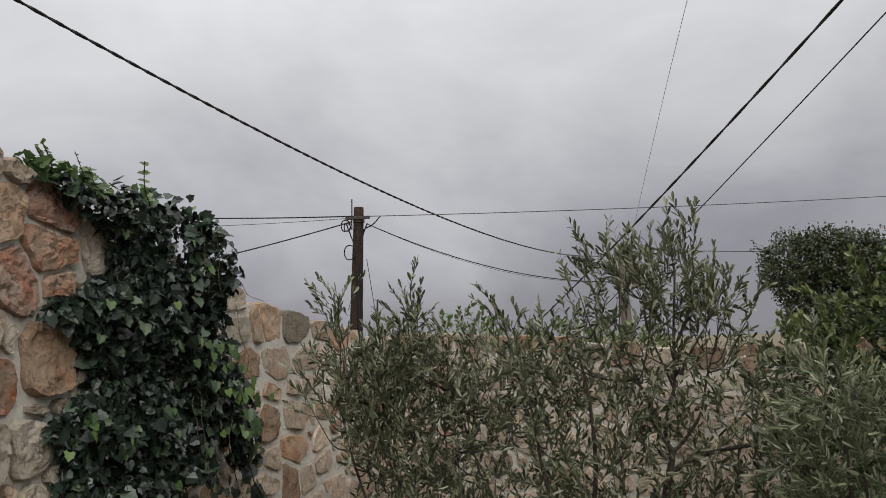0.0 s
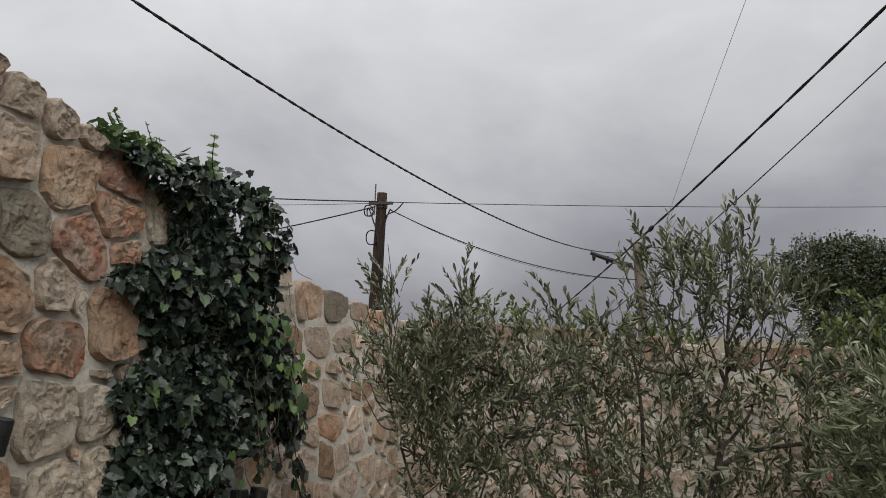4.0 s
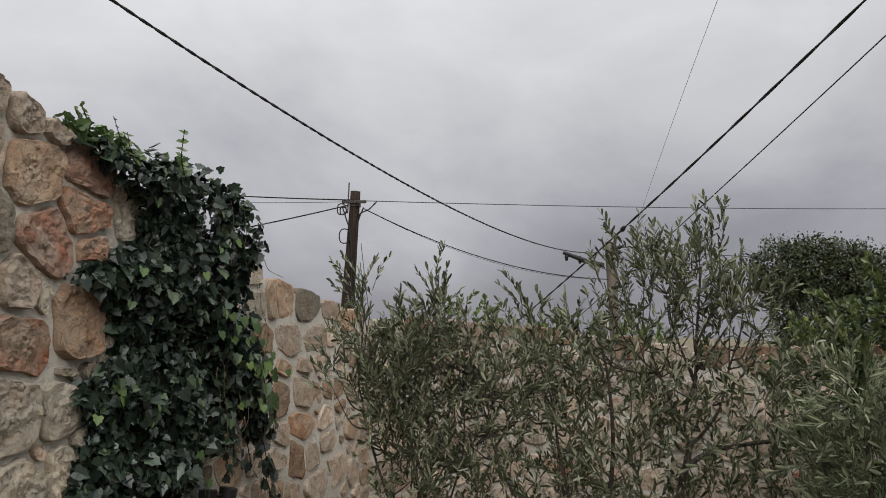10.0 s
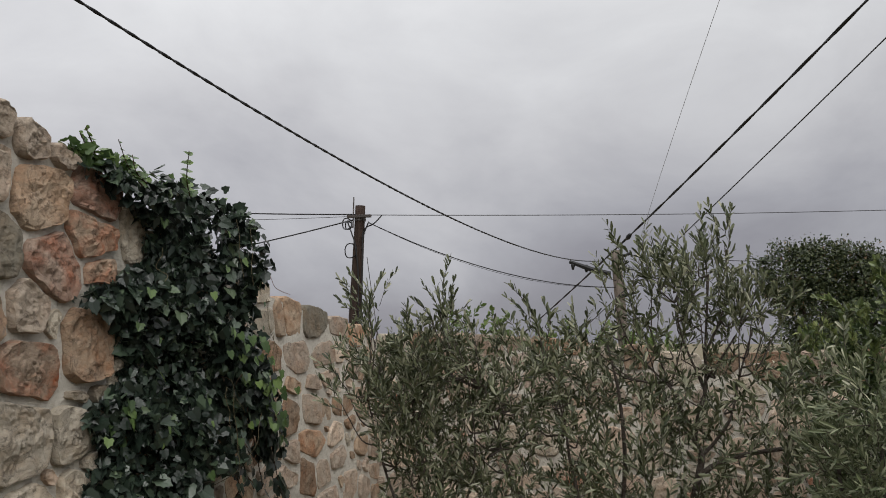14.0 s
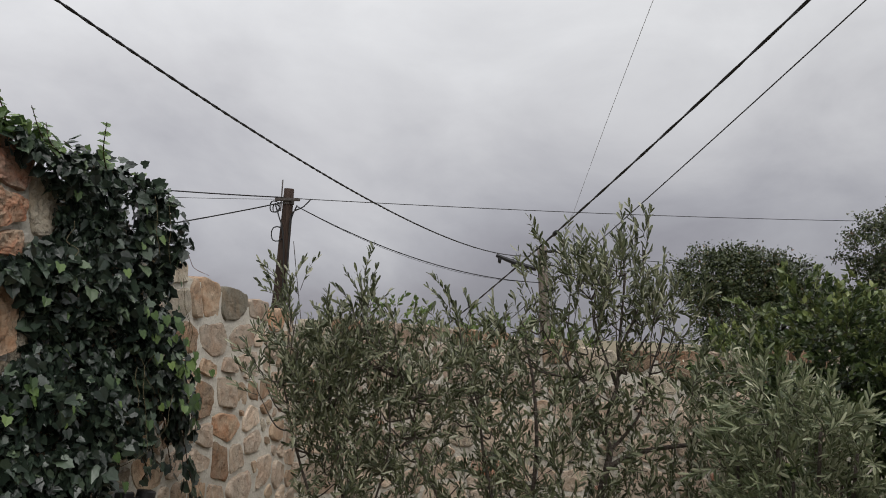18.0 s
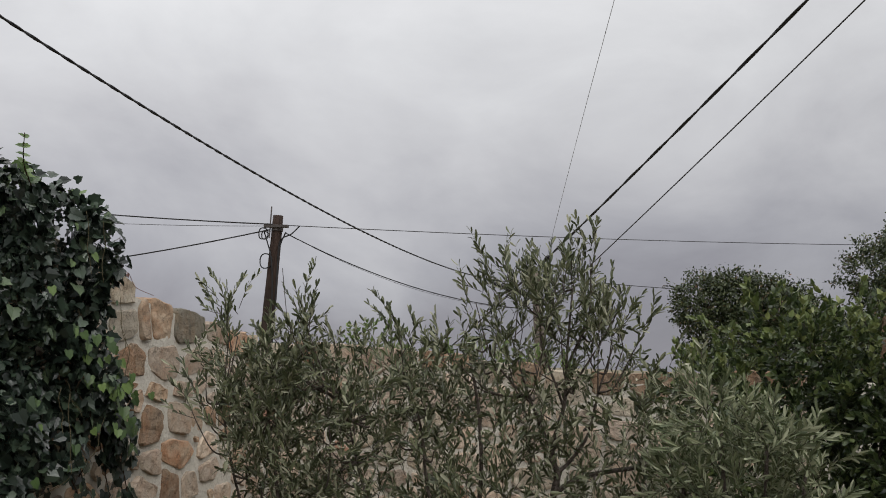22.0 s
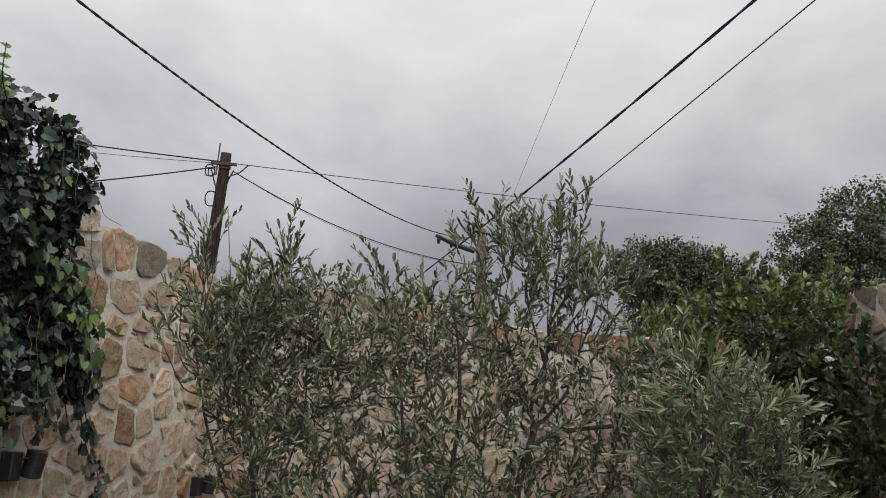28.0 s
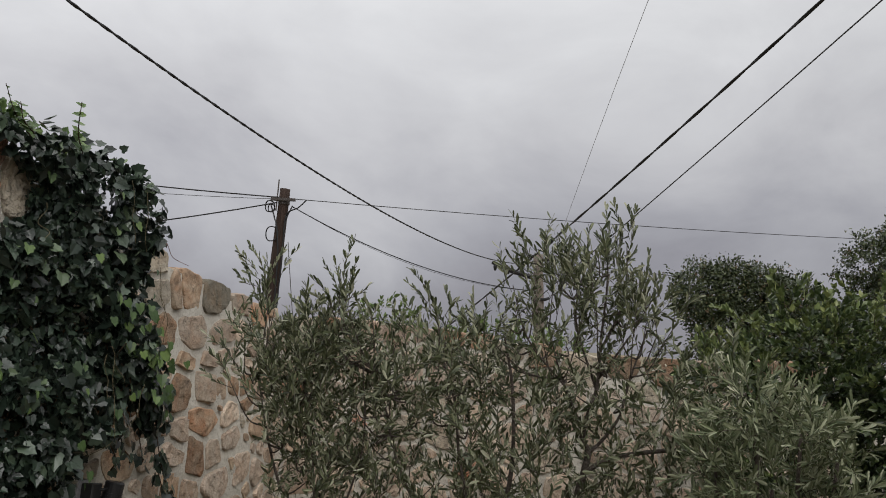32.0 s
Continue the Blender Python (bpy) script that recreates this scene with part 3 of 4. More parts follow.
def build_poles():
    pole = wooden_pole("dark weathered wooden utility pole with coiled cables at its head", (-5.36, 13.13, -1.15), P1, 0.15, 0.085, POLE)
    o = Vector((-5.36, 13.13, -1.15))
    s = Soup()
    s.tube([P1 - o + Vector((-0.09, -0.1, -0.4)), P1 - o + Vector((-0.085, -0.1, 0.14))], 0.012, 5)
    part("steel_rod", s.mesh("steel_rod", STEEL), pole, "thin upright steel rod")
    s = Soup()
    s.tube([P1 - o + Vector((0, 0, -0.27)), P1 - o + Vector((0, 0, -0.17))], 0.1, 14)
    part("band", s.mesh("band", STEEL), pole, "dark steel clamp band")
    s = Soup()
    s.box((0.44, 0.05, 0.05), pose(*(P1 - o + Vector((0.02, -0.1, -0.2)))))
    part("bracket", s.mesh("bracket", STEEL), pole)
    for dx, dz, r in ((-0.2, -0.33, 0.085), (-0.17, -0.36, 0.06), (-0.12, -0.8, 0.11)):
        s = Soup()
        c = P1 - o + Vector((dx, -0.12, dz))
        s.tube([c + Vector((r * math.cos(q * 0.42), 0.02 * math.sin(q), r * 1.15 * math.sin(q * 0.42))) for q in range(16)], 0.011, 5)
        part("cable_coil", s.mesh("cable_coil", CABLE, True), pole, "loose loop of black cable")
    for path in (((0.2, -0.1, -0.3), (0.13, -0.12, -0.5), (0.1, -0.12, -0.75), (0.1, -0.12, -1.5), (0.08, -0.13, -3.2)), ((-0.2, -0.1, -0.27), (-0.1, -0.13, -0.5), (-0.02, -0.14, -0.75), (0.04, -0.13, -1.4), (0.06, -0.14, -3.3)), ((0.42, -0.06, -0.19), (0.3, -0.1, -0.33), (0.12, -0.12, -0.45), (0.09, -0.12, -0.8))):
        s = Soup()
        s.tube(curve_points([P1 - o + Vector(p) for p in path], 6), 0.012, 5)
        part("down_cable", s.mesh("down_cable", CABLE, True), pole, "black cable clipped down the shaft")
    s = Soup()
    s.tube(sag_line(P1 - o + Vector((0.12, 0.05, -0.9)), P1 - o + Vector((0.42, 0.3, -3.2)), 0.05), 0.006, 4)
    part("stay_wire", s.mesh("stay_wire", STEEL, True), pole)

    far = wooden_pole("pale weathered utility pole with a cable bracket", (-0.8, 17.3, -1.15), P2, 0.14, 0.1, POLE_PALE)
    o = Vector((-0.8, 17.3, -1.15))
    s = Soup()
    s.tube([P2 - o + Vector((-0.1, -0.12, -0.5)), P2 - o + Vector((-0.5, -0.14, -0.4)), P2 - o + Vector((-0.95, -0.12, -0.23))], [0.05, 0.055, 0.04], 6)
    part("bracket", s.mesh("bracket", CABLE), far, "dark steel bracket arm")
    for dx, dz in ((-0.88, -0.3), (-0.6, -0.36)):
        s = Soup()
        s.tube([P2 - o + Vector((dx, -0.12, dz - 0.1)), P2 - o + Vector((dx, -0.12, dz - 0.02)), P2 - o + Vector((dx, -0.12, dz + 0.06))], [0.025, 0.045, 0.03], 8)
        part("insulator", s.mesh("insulator", CABLE, True), far, "dark cable clamp")
    for z in (-0.12, -0.95):
        s = Soup()
        s.tube([P2 - o + Vector((0.05, -0.1, z)), P2 - o + Vector((0.2, -0.12, z)), P2 - o + Vector((0.3, -0.12, z + 0.04))], [0.02, 0.035, 0.03], 7)
        part("insulator", s.mesh("insulator", CABLE, True), far)

    # the twisted service cable and the lines that meet at the far pole
    wire("service_cable", "black twisted overhead cable sagging to the far pole", catenary((-3.032, 1.131), (-1.274, 18.395), (3.484, -2.393, 2.307), -0.5, 0.935, 60), 0.0098, CABLE, 2)
    wire("main_cable", "thick black overhead cable running past the far pole", catenary((1.969, 8.683), (-5.492, 24.88), (5.012, -4.699, 0.66), -0.7, 1.1, 60), 0.0185, CABLE, 2, 1.4)
    wire("phone_line", "thin black overhead line rising from behind the olive trees", catenary((2.313, 9.062), (-0.605, 14.203), (4.838, -2.289, 0.068), -1.3, 1.35), 0.0085, THIN_WIRE)
    wire("pale_line", "very thin grey overhead line", catenary((0.009, 6.441), (-1.419, 16.005), (3.117, -2.0, -0.66), -0.9, 0.5), 0.0017, GREY_WIRE)
    span = sag_line((-5.017, 13.03, 3.59), (-1.134, 17.216, 2.701), 0.28)
    wire("span_cable", "black cable sagging between the two poles", span, 0.0095, CABLE)
    wire("span_wire", "thin wire hung just under the span cable", [p - Vector((0, 0, 0.03 * math.sin(math.pi * i / 26))) for i, p in enumerate(span)], 0.0035, THIN_WIRE)
    wire("cross_line", "thin black line passing over the garden", sag_line((-5.161, 13.033, 3.728), (6.354, 19.908, 4.526), 0.06), 0.0075, THIN_WIRE)
    wire("far_line", "thin black line from the far pole to the trees", sag_line((-1.021, 17.251, 3.394), (3.119, 19.506, 3.366), 0.046), 0.008, THIN_WIRE)
    wire("west_line", "black line leaving the dark pole", sag_line((-5.25, 13.03, 3.74), (-11.6, 12.4, 4.1), 0.06), 0.012, CABLE)
    wire("west_wire", "thin wire leaving the dark pole", sag_line((-5.25, 13.03, 3.71), (-11.6, 12.4, 3.85), 0.08), 0.005, THIN_WIRE)
    wire("west_drop", "black line leaving the dark pole downwards", sag_line((-5.29, 13.03, 3.65), (-10.6, 11.4, 2.48), 0.1), 0.012, CABLE)

    # a dark clamp where the main cable meets a thin tie
    clamp = thing("cable_clamp", "small black clamp on the thick overhead cable", "cable clamp", catenary((1.969, 8.683), (-5.492, 24.88), (5.012, -4.699, 0.66), 0.36, 0.37, 1)[0])
    s = Soup()
    s.tube([(-0.03, 0.08, -0.025), (0, 0, 0), (0.03, -0.08, 0.025)], [0.03, 0.045, 0.03], 8)
    part("jaw", s.mesh("jaw", CABLE, True), clamp)


build_poles()


# ---- leaves ----
def leaf_verts(outline, fold, droop):
    """A flat outline (x across, y along) folded along its midrib and drooping towards the tip."""
    return [(x, y, fold * abs(x) - droop * y * y) for x, y in outline]


IVY_OUT = [(0, 0), (-0.3, -0.13), (-0.49, 0.09), (-0.38, 0.3), (-0.38, 0.54), (-0.22, 0.64), (0, 0.94), (0.22, 0.64), (0.38, 0.54), (0.38, 0.3), (0.49, 0.09), (0.3, -0.13)]
IVY_FACES = [(0, 2, 1), (0, 3, 2), (0, 4, 3), (0, 5, 4), (0, 6, 5), (0, 7, 6), (0, 8, 7), (0, 9, 8), (0, 10, 9), (0, 11, 10)]
LANCE_OUT = [(0, 0), (-0.08, 0.22), (-0.13, 0.6), (-0.095, 0.9), (0, 1.0), (0.095, 0.9), (0.13, 0.6), (0.08, 0.22), (0, 0.5)]
LANCE_FACES = [(i, 8, (i + 1) % 8) for i in range(8)]
NARROW_OUT = [(x * 0.72, y) for x, y in LANCE_OUT]
OVAL_OUT = [(0, 0), (-0.24, 0.22), (-0.3, 0.5), (-0.16, 0.8), (0, 1.0), (0.16, 0.8), (0.3, 0.5), (0.24, 0.22), (0, 0.5)]
OVAL_FACES = [(i, 8, (i + 1) % 8) for i in range(8)]


def leaf_matrix(at, along, normal, size):
    y = along.normalized()
    x = y.cross(normal)
    x = x.normalized() if x.length > 1e-4 else y.orthogonal().normalized()
    z = x.cross(y)
    m = Matrix((x, y, z)).transposed().to_4x4()
    return Matrix.Translation(at) @ m @ Matrix.Scale(size, 4)


def rand_dir(rng):
    while True:
        v = Vector((rng.uniform(-1, 1), rng.uniform(-1, 1), rng.uniform(-1, 1)))
        if 0.05 < v.length < 1:
            return v.normalized()


def put_leaf(soup, rng, at, along, normal, size, out, faces, fold=0.25, droop=0.15):
    m = leaf_matrix(at, along, normal, size)
    soup.add([m @ Vector(p) for p in leaf_verts(out, fold * rng.uniform(0.3, 1.4), droop * rng.uniform(-0.4, 1.6))], faces)


# ---- ivy on the west wall ----
def wall_x(z):
    return -2.198 + BATTER * (z - 1.5)


ivy_left = profile(((0.2, 2.52), (0.82, 2.52), (0.9, 2.58), (1.0, 2.66), (1.16, 2.73), (1.24, 2.65), (1.32, 2.68), (1.4, 2.83), (1.55, 2.86), (1.65, 2.82), (1.69, 2.6), (1.74, 2.64), (1.81, 2.82), (1.88, 3.0), (2.04, 3.02), (2.1, 2.93), (2.17, 2.72), (2.3, 2.6)))
ivy_right = profile(((0.2, 3.15), (0.65, 3.22), (0.94, 3.3), (1.0, 3.42), (1.1, 3.6), (1.2, 3.78), (1.38, 3.8), (1.6, 3.77), (1.8, 3.74), (1.95, 3.74), (2.1, 3.68), (2.2, 3.52), (2.3, 3.3)))
ivy_top = profile(((2.5, 2.27), (2.7, 2.27), (3.0, 2.25), (3.5, 2.25), (3.8, 2.22)))


def in_ivy(y, z):
    """Whether the ivy covers this spot of the wall, and how far it stands out there (0 to 1)."""
    rag = 0.05 * noise.noise(Vector((y * 7, z * 7, 4)))
    left, right, top = ivy_left(z) + rag, ivy_right(z) + rag, ivy_top(y) + rag
    if not (left < y < right and z < top):
        return 0.0
    edge = min((y - left) / 0.3, (right - y) / 0.12, (top - z) / 0.12, 1.0)
    return max(0.05, math.sqrt(max(edge, 0.0)))


def build_ivy():
    rng = random.Random(5)
    root = thing("ivy", "dense dark green ivy hanging over the rubble wall", "ivy", (-2.15, 3.2, 0.0))
    o = Vector(root.location)
    base = mesh_of("leaf", leaf_verts(IVY_OUT, 0.3, 0.15), IVY_FACES, IVY)
    rest, dense, singles, tries = Soup(), 0, 0, 0
    while dense < 7600 and tries < 90000:
        tries += 1
        y, z = rng.uniform(2.4, 4.1), rng.uniform(0.1, 2.5)
        e = in_ivy(y, z)
        if not e:
            continue
        bulge = 0.04 + 0.17 * e * (0.75 + 0.8 * noise.noise(Vector((y * 4.2, z * 4.2, 1.5))) + 0.5 * min(1, max(0, (y - 2.9) / 0.6)))
        depth = 1.0 - rng.random() ** 1.6 * 0.85
        if depth > 0.55 and noise.noise(Vector((y * 6.5, z * 6.5, 8.2))) > 0.12 and rng.random() < 0.85:
            continue
        at = Vector((wall_x(z) + 0.02 + bulge * depth, y, z))
        nrm = Vector((0.8, 0.1, 0.35)) + 1.3 * rand_dir(rng)
        if e < 0.75 and y > 3.4:
            nrm += Vector((0, 0.9, 0))
        if z > 2.05:
            nrm += Vector((0, 0, 0.7))
        along = Vector((0.3, rng.uniform(-0.9, 0.9), -0.7)) + 0.75 * rand_dir(rng)
        size = rng.choice((0.024, 0.03, 0.036, 0.04, 0.046, 0.054, 0.066)) * rng.uniform(0.9, 1.1)
        if singles < 300 and depth > 0.97:
            ob = part("leaf", base, root)
            ob.matrix_basis = leaf_matrix(at - o, along, nrm, size)
            singles += 1
        else:
            put_leaf(rest, rng, at - o, along, nrm, size, IVY_OUT, IVY_FACES)
        dense += 1
    # hanging strands at the lower right, with leaves along them
    stems = Soup()
    for k in range(6):
        y0 = rng.uniform(3.3, 3.75)
        z0 = rng.uniform(1.05, 1.5)
        ln = rng.uniform(0.2, 0.42)
        x0 = wall_x(z0) + rng.uniform(0.06, 0.28)
        pts = [Vector((x0 + 0.03 * math.sin(i * 1.3 + k) - 0.02 * i * 0.3, y0 + 0.02 * math.sin(i * 0.9 + 2 * k) + 0.015 * i, z0 - ln * i / 8)) for i in range(9)]
        stems.tube([p - o for p in pts], 0.0035, 4)
        for p in curve_points(pts, 2):
            if rng.random() < 0.85:
                put_leaf(rest, rng, p - o, Vector((0.3, rng.uniform(-1, 1), -0.7)), Vector((1, 0, 0.2)) + 0.6 * rand_dir(rng), rng.uniform(0.035, 0.065), IVY_OUT, IVY_FACES)
    for k in range(7):
        dy, dx = rng.uniform(-0.12, 0.05), rng.uniform(-0.06, 0.05)
        full = [Vector((-2.0 + dx, 3.72 + dy, 1.36)), Vector((-1.99 + dx, 3.8 + dy, 1.2)), Vector((-1.99 + dx, 3.85 + dy, 1.05)), Vector((-2.0 + dx, 3.97 + dy, 0.82)), Vector((-2.0 + dx, 4.1 + dy, 0.62)), Vector((-2.0 + dx, 4.16 + dy, 0.48))]
        pts = curve_points(full[:(6, 3, 3, 4, 3, 5, 3)[k]], 5)
        stems.tube([p - o for p in pts], 0.003, 4)
        for p in pts:
            for q in range(2 if p.z < 1.0 else 3):
                put_leaf(rest, rng, p - o + rand_dir(rng) * 0.035, Vector((0.3, rng.uniform(-1, 1), -0.7)), Vector((1, 0, 0.2)) + 0.7 * rand_dir(rng), rng.uniform(0.04, 0.068), IVY_OUT, IVY_FACES)
    for k in range(40):
        y0 = rng.uniform(2.98, 3.2)
        pts = [Vector((wall_x(0.2 + 0.25 * i) + 0.03 + 0.05 * math.sin(i + k), y0 + 0.08 * math.sin(i * 0.8 + k), 0.2 + 0.19 * i)) for i in range(8)]
        stems.tube([p - o for p in curve_points(pts, 3)], 0.004, 5)
    tip = Soup()
    tip.tube([p - o for p in curve_points([(-2.02, 3.68, 1.87), (-2.0, 3.784, 1.893), (-2.0, 3.82, 1.873), (-2.0, 3.875, 1.829), (-2.0, 4.04, 1.804)], 5)], 0.0016, 5)
    for k in range(3):
        put_leaf(tip, rng, Vector((-2.0, 3.775 + 0.012 * k, 1.887)) - o, rand_dir(rng), rand_dir(rng), 0.024, IVY_OUT, IVY_FACES)
    part("dry_tendril", tip.mesh("dry_tendril", DRY, True), root, "dry pinkish tendril")
    part("woody_growth", stems.mesh("woody_growth", STEM, True), root, "brown woody stems", "stuff")
    # pale runners that hang over the face of the ivy
    for k in range(9):
        y0, z0 = rng.uniform(2.95, 3.7), rng.uniform(1.2, 2.15)
        ln, sway = rng.uniform(0.15, 0.45), rng.uniform(-0.1, 0.12)
        pts = []
        for i in range(6):
            y, z = y0 + sway * (i / 5) ** 1.5 + 0.01 * math.sin(i * 2 + k), z0 - ln * i / 5
            pts.append(Vector((wall_x(z) + 0.1 + 0.22 * max(0.3, in_ivy(y, z)), y, z)) - o)
        st = Soup()
        st.tube(curve_points(pts, 4), 0.0013, 5)
        part("runner", st.mesh("runner", RUNNER, True), root, "pale thin runner")
    # young shoots over the top
    young = Soup()
    for (y, z, dy, dz) in ((2.72, 2.25, -0.04, 0.12), (2.76, 2.25, -0.05, 0.15), (2.68, 2.26, -0.05, 0.04)):
        a, b = Vector((wall_x(z) + 0.02, y, z)), Vector((wall_x(z), y + dy, z + dz))
        pts = curve_points([a, a.lerp(b, 0.5) + Vector((0, 0.015, 0)), b], 5)
        st = Soup()
        st.tube([p - o for p in pts], 0.0028, 5)
        part("shoot", st.mesh("shoot", STEM, True), root, "thin young shoot")
        for k, p in enumerate(pts[1:]):
            put_leaf(young, rng, p - o, Vector((0.2, rng.choice((-1, 1)), 0.4)) + 0.4 * rand_dir(rng), rand_dir(rng) + Vector((1, 0, 0.3)), rng.uniform(0.035, 0.06) * (1 - 0.06 * k), IVY_OUT, IVY_FACES)
    for a, b, step, small in (((-2.15, 2.96, 2.19), (-2.15, 2.775, 2.36), 8, 0.6), ((-1.99, 3.05, 2.16), (-1.84, 2.80, 2.30), 7, 1.1), ((-2.1, 2.9, 2.2), (-2.13, 2.84, 2.31), 5, 1.0)):
        a, b = Vector(a), Vector(b)
        pts = curve_points([a, a.lerp(b, 0.5) + Vector((0, -0.02, -0.015)), b], step)
        st = Soup()
        st.tube([p - o for p in pts], [0.0032 - 0.0018 * i / len(pts) for i in range(len(pts))], 5)
        part("shoot", st.mesh("shoot", STEM, True), root, "thin young shoot")
        for k, p in enumerate(pts[1::2]):
            for side in (-1, 1):
                put_leaf(young, rng, p - o, Vector((0.3 * side, 0.8 * side, 0.35)) + 0.3 * rand_dir(rng), Vector((0.4, -0.6, 0.8)) + 0.4 * rand_dir(rng), small * rng.uniform(0.04, 0.055) * (1 - 0.085 * k), IVY_OUT, IVY_FACES)
    # larger old leaves that stand out from the crest
    for k in range(46):
        y = rng.uniform(2.95, 3.72)
        z = ivy_top(y) + rng.uniform(-0.05, 0.02)
        put_leaf(rest, rng, Vector((wall_x(z) + rng.uniform(0.05, 0.24), y, z - max(0.0, y - 3.4) * 0.4)) - o, Vector((0.6, rng.uniform(-0.4, 0.9), rng.uniform(-0.2, 0.4))), rand_dir(rng) + Vector((0.2, -0.5, 0.9)), rng.uniform(0.04, 0.065), IVY_OUT, IVY_FACES)
    for k in range(170):
        y = rng.uniform(2.6, 3.0) if k % 3 else rng.uniform(2.9, 3.7)
        z = ivy_top(y) + rng.uniform(-0.04, 0.06) * (1.0 if y < 3 else 0.5)
        put_leaf(young, rng, Vector((wall_x(z) + rng.uniform(-0.05, 0.07), y, z)) - o, rand_dir(rng) + Vector((0.5, 0, 0)), rand_dir(rng) + Vector((0.4, 0, 1)), rng.uniform(0.03, 0.055), IVY_OUT, IVY_FACES)
    for k in range(55):
        q = rng.random()
        y = 3.38 + 0.42 * q + rng.gauss(0, 0.06)
        z = 1.56 - 0.42 * q + rng.gauss(0, 0.07)
        put_leaf(young, rng, Vector((-1.86 + rng.uniform(-0.1, 0.03), y, z)) - o, Vector((0.35, rng.uniform(-0.7, 0.7), -0.9)), Vector((1, -0.2, 0.5)) + 0.6 * rand_dir(rng), rng.uniform(0.04, 0.06), IVY_OUT, IVY_FACES)
    for k in range(38):
        y, z = rng.uniform(2.8, 3.75), rng.uniform(0.4, 2.15)
        e = in_ivy(y, z)
        if e:
            put_leaf(young, rng, Vector((wall_x(z) + 0.06 + 0.24 * e, y, z)) - o, Vector((0.35, rng.uniform(-0.7, 0.7), -0.9)), Vector((1, 0.1, 0.5)) + 0.7 * rand_dir(rng), rng.uniform(0.03, 0.05), IVY_OUT, IVY_FACES)
    for k in range(16):
        y, z = rng.gauss(2.78, 0.06), rng.gauss(1.24, 0.05)
        put_leaf(young, rng, Vector((wall_x(z) + rng.uniform(0.05, 0.16), y, z)) - o, Vector((0.35, rng.uniform(-0.7, 0.7), -0.9)), Vector((1, -0.2, 0.35)) + 0.7 * rand_dir(rng), rng.uniform(0.04, 0.06), IVY_OUT, IVY_FACES)
    part("foliage", rest.mesh("foliage", IVY), root, kind="stuff")
    part("young_leaves", young.mesh("young_leaves", IVY_YOUNG), root, "bright young green leaves", "stuff")


build_ivy()


def wall_tuft(y, z, count, seed):
    """A small ivy runner rooted in a joint."""
    rng = random.Random(seed)
    root = thing("ivy_sprig", "small green ivy sprig rooted in a wall joint", "ivy", (wall_x(z), y, z), "ivy sprigs")
    for k in range(3):
        s, d = Soup(), Vector((0.06, rng.uniform(-0.12, 0.12), rng.uniform(-0.1, 0.08)))
        pts = curve_points([(0, 0, 0), d * 0.6 + Vector((0.02, 0, 0.01)), d], 4)
        s.tube(pts, 0.0022, 5)
        part("stem", s.mesh("stem", STEM, True), root)
        for p in pts[1:]:
            for q in range(count):
                s = Soup()
                put_leaf(s, rng, p + rand_dir(rng) * 0.012, Vector((0.3, rng.uniform(-1, 1), -0.4)), Vector((1, 0, 0.3)) + 0.6 * rand_dir(rng), rng.uniform(0.025, 0.042), IVY_OUT, IVY_FACES)
                part("leaf", s.mesh("leaf", IVY_YOUNG if rng.random() < 0.5 else IVY), root)


wall_tuft(1.86, 1.97, 2, 61)
wall_tuft(1.85, 2.44, 1, 62)


# ---- olive trees ----
def leafy_twig(soup, stems, rng, a, b, count, size, thick, out=LANCE_OUT, faces=LANCE_FACES, spread=0.8, whorl=False):
    """A twig from a to b with leaves in pairs along it that point forward and out."""
    a, b = Vector(a), Vector(b)
    mid = a.lerp(b, 0.5) + rand_dir(rng) * (b - a).length * 0.15
    pts = curve_points([a, mid, b], 4)
    stems.tube(pts, [thick * (1 - 0.7 * i / (len(pts) - 1)) for i in range(len(pts))], 4)
    d = (b - a).normalized()
    for i in range(count):
        t = 0.12 + 0.88 * (i + rng.random() * 0.6) / count
        p = pts[min(int(t * (len(pts) - 1)), len(pts) - 1)].lerp(pts[min(int(t * (len(pts) - 1)) + 1, len(pts) - 1)], t * (len(pts) - 1) % 1)
        side = d.cross(rand_dir(rng))
        if side.length < 0.1:
            continue
        for sgn in (-1, 1):
            along = d + side.normalized() * sgn * spread * rng.uniform(0.5, 1.2) + 0.25 * rand_dir(rng) + Vector((0, 0, 0.12))
            put_leaf(soup, rng, p, along, rand_dir(rng) + Vector((0, -0.5, 0.9)), size * rng.uniform(0.65, 1.2), out, faces, 0.35, 0.16)


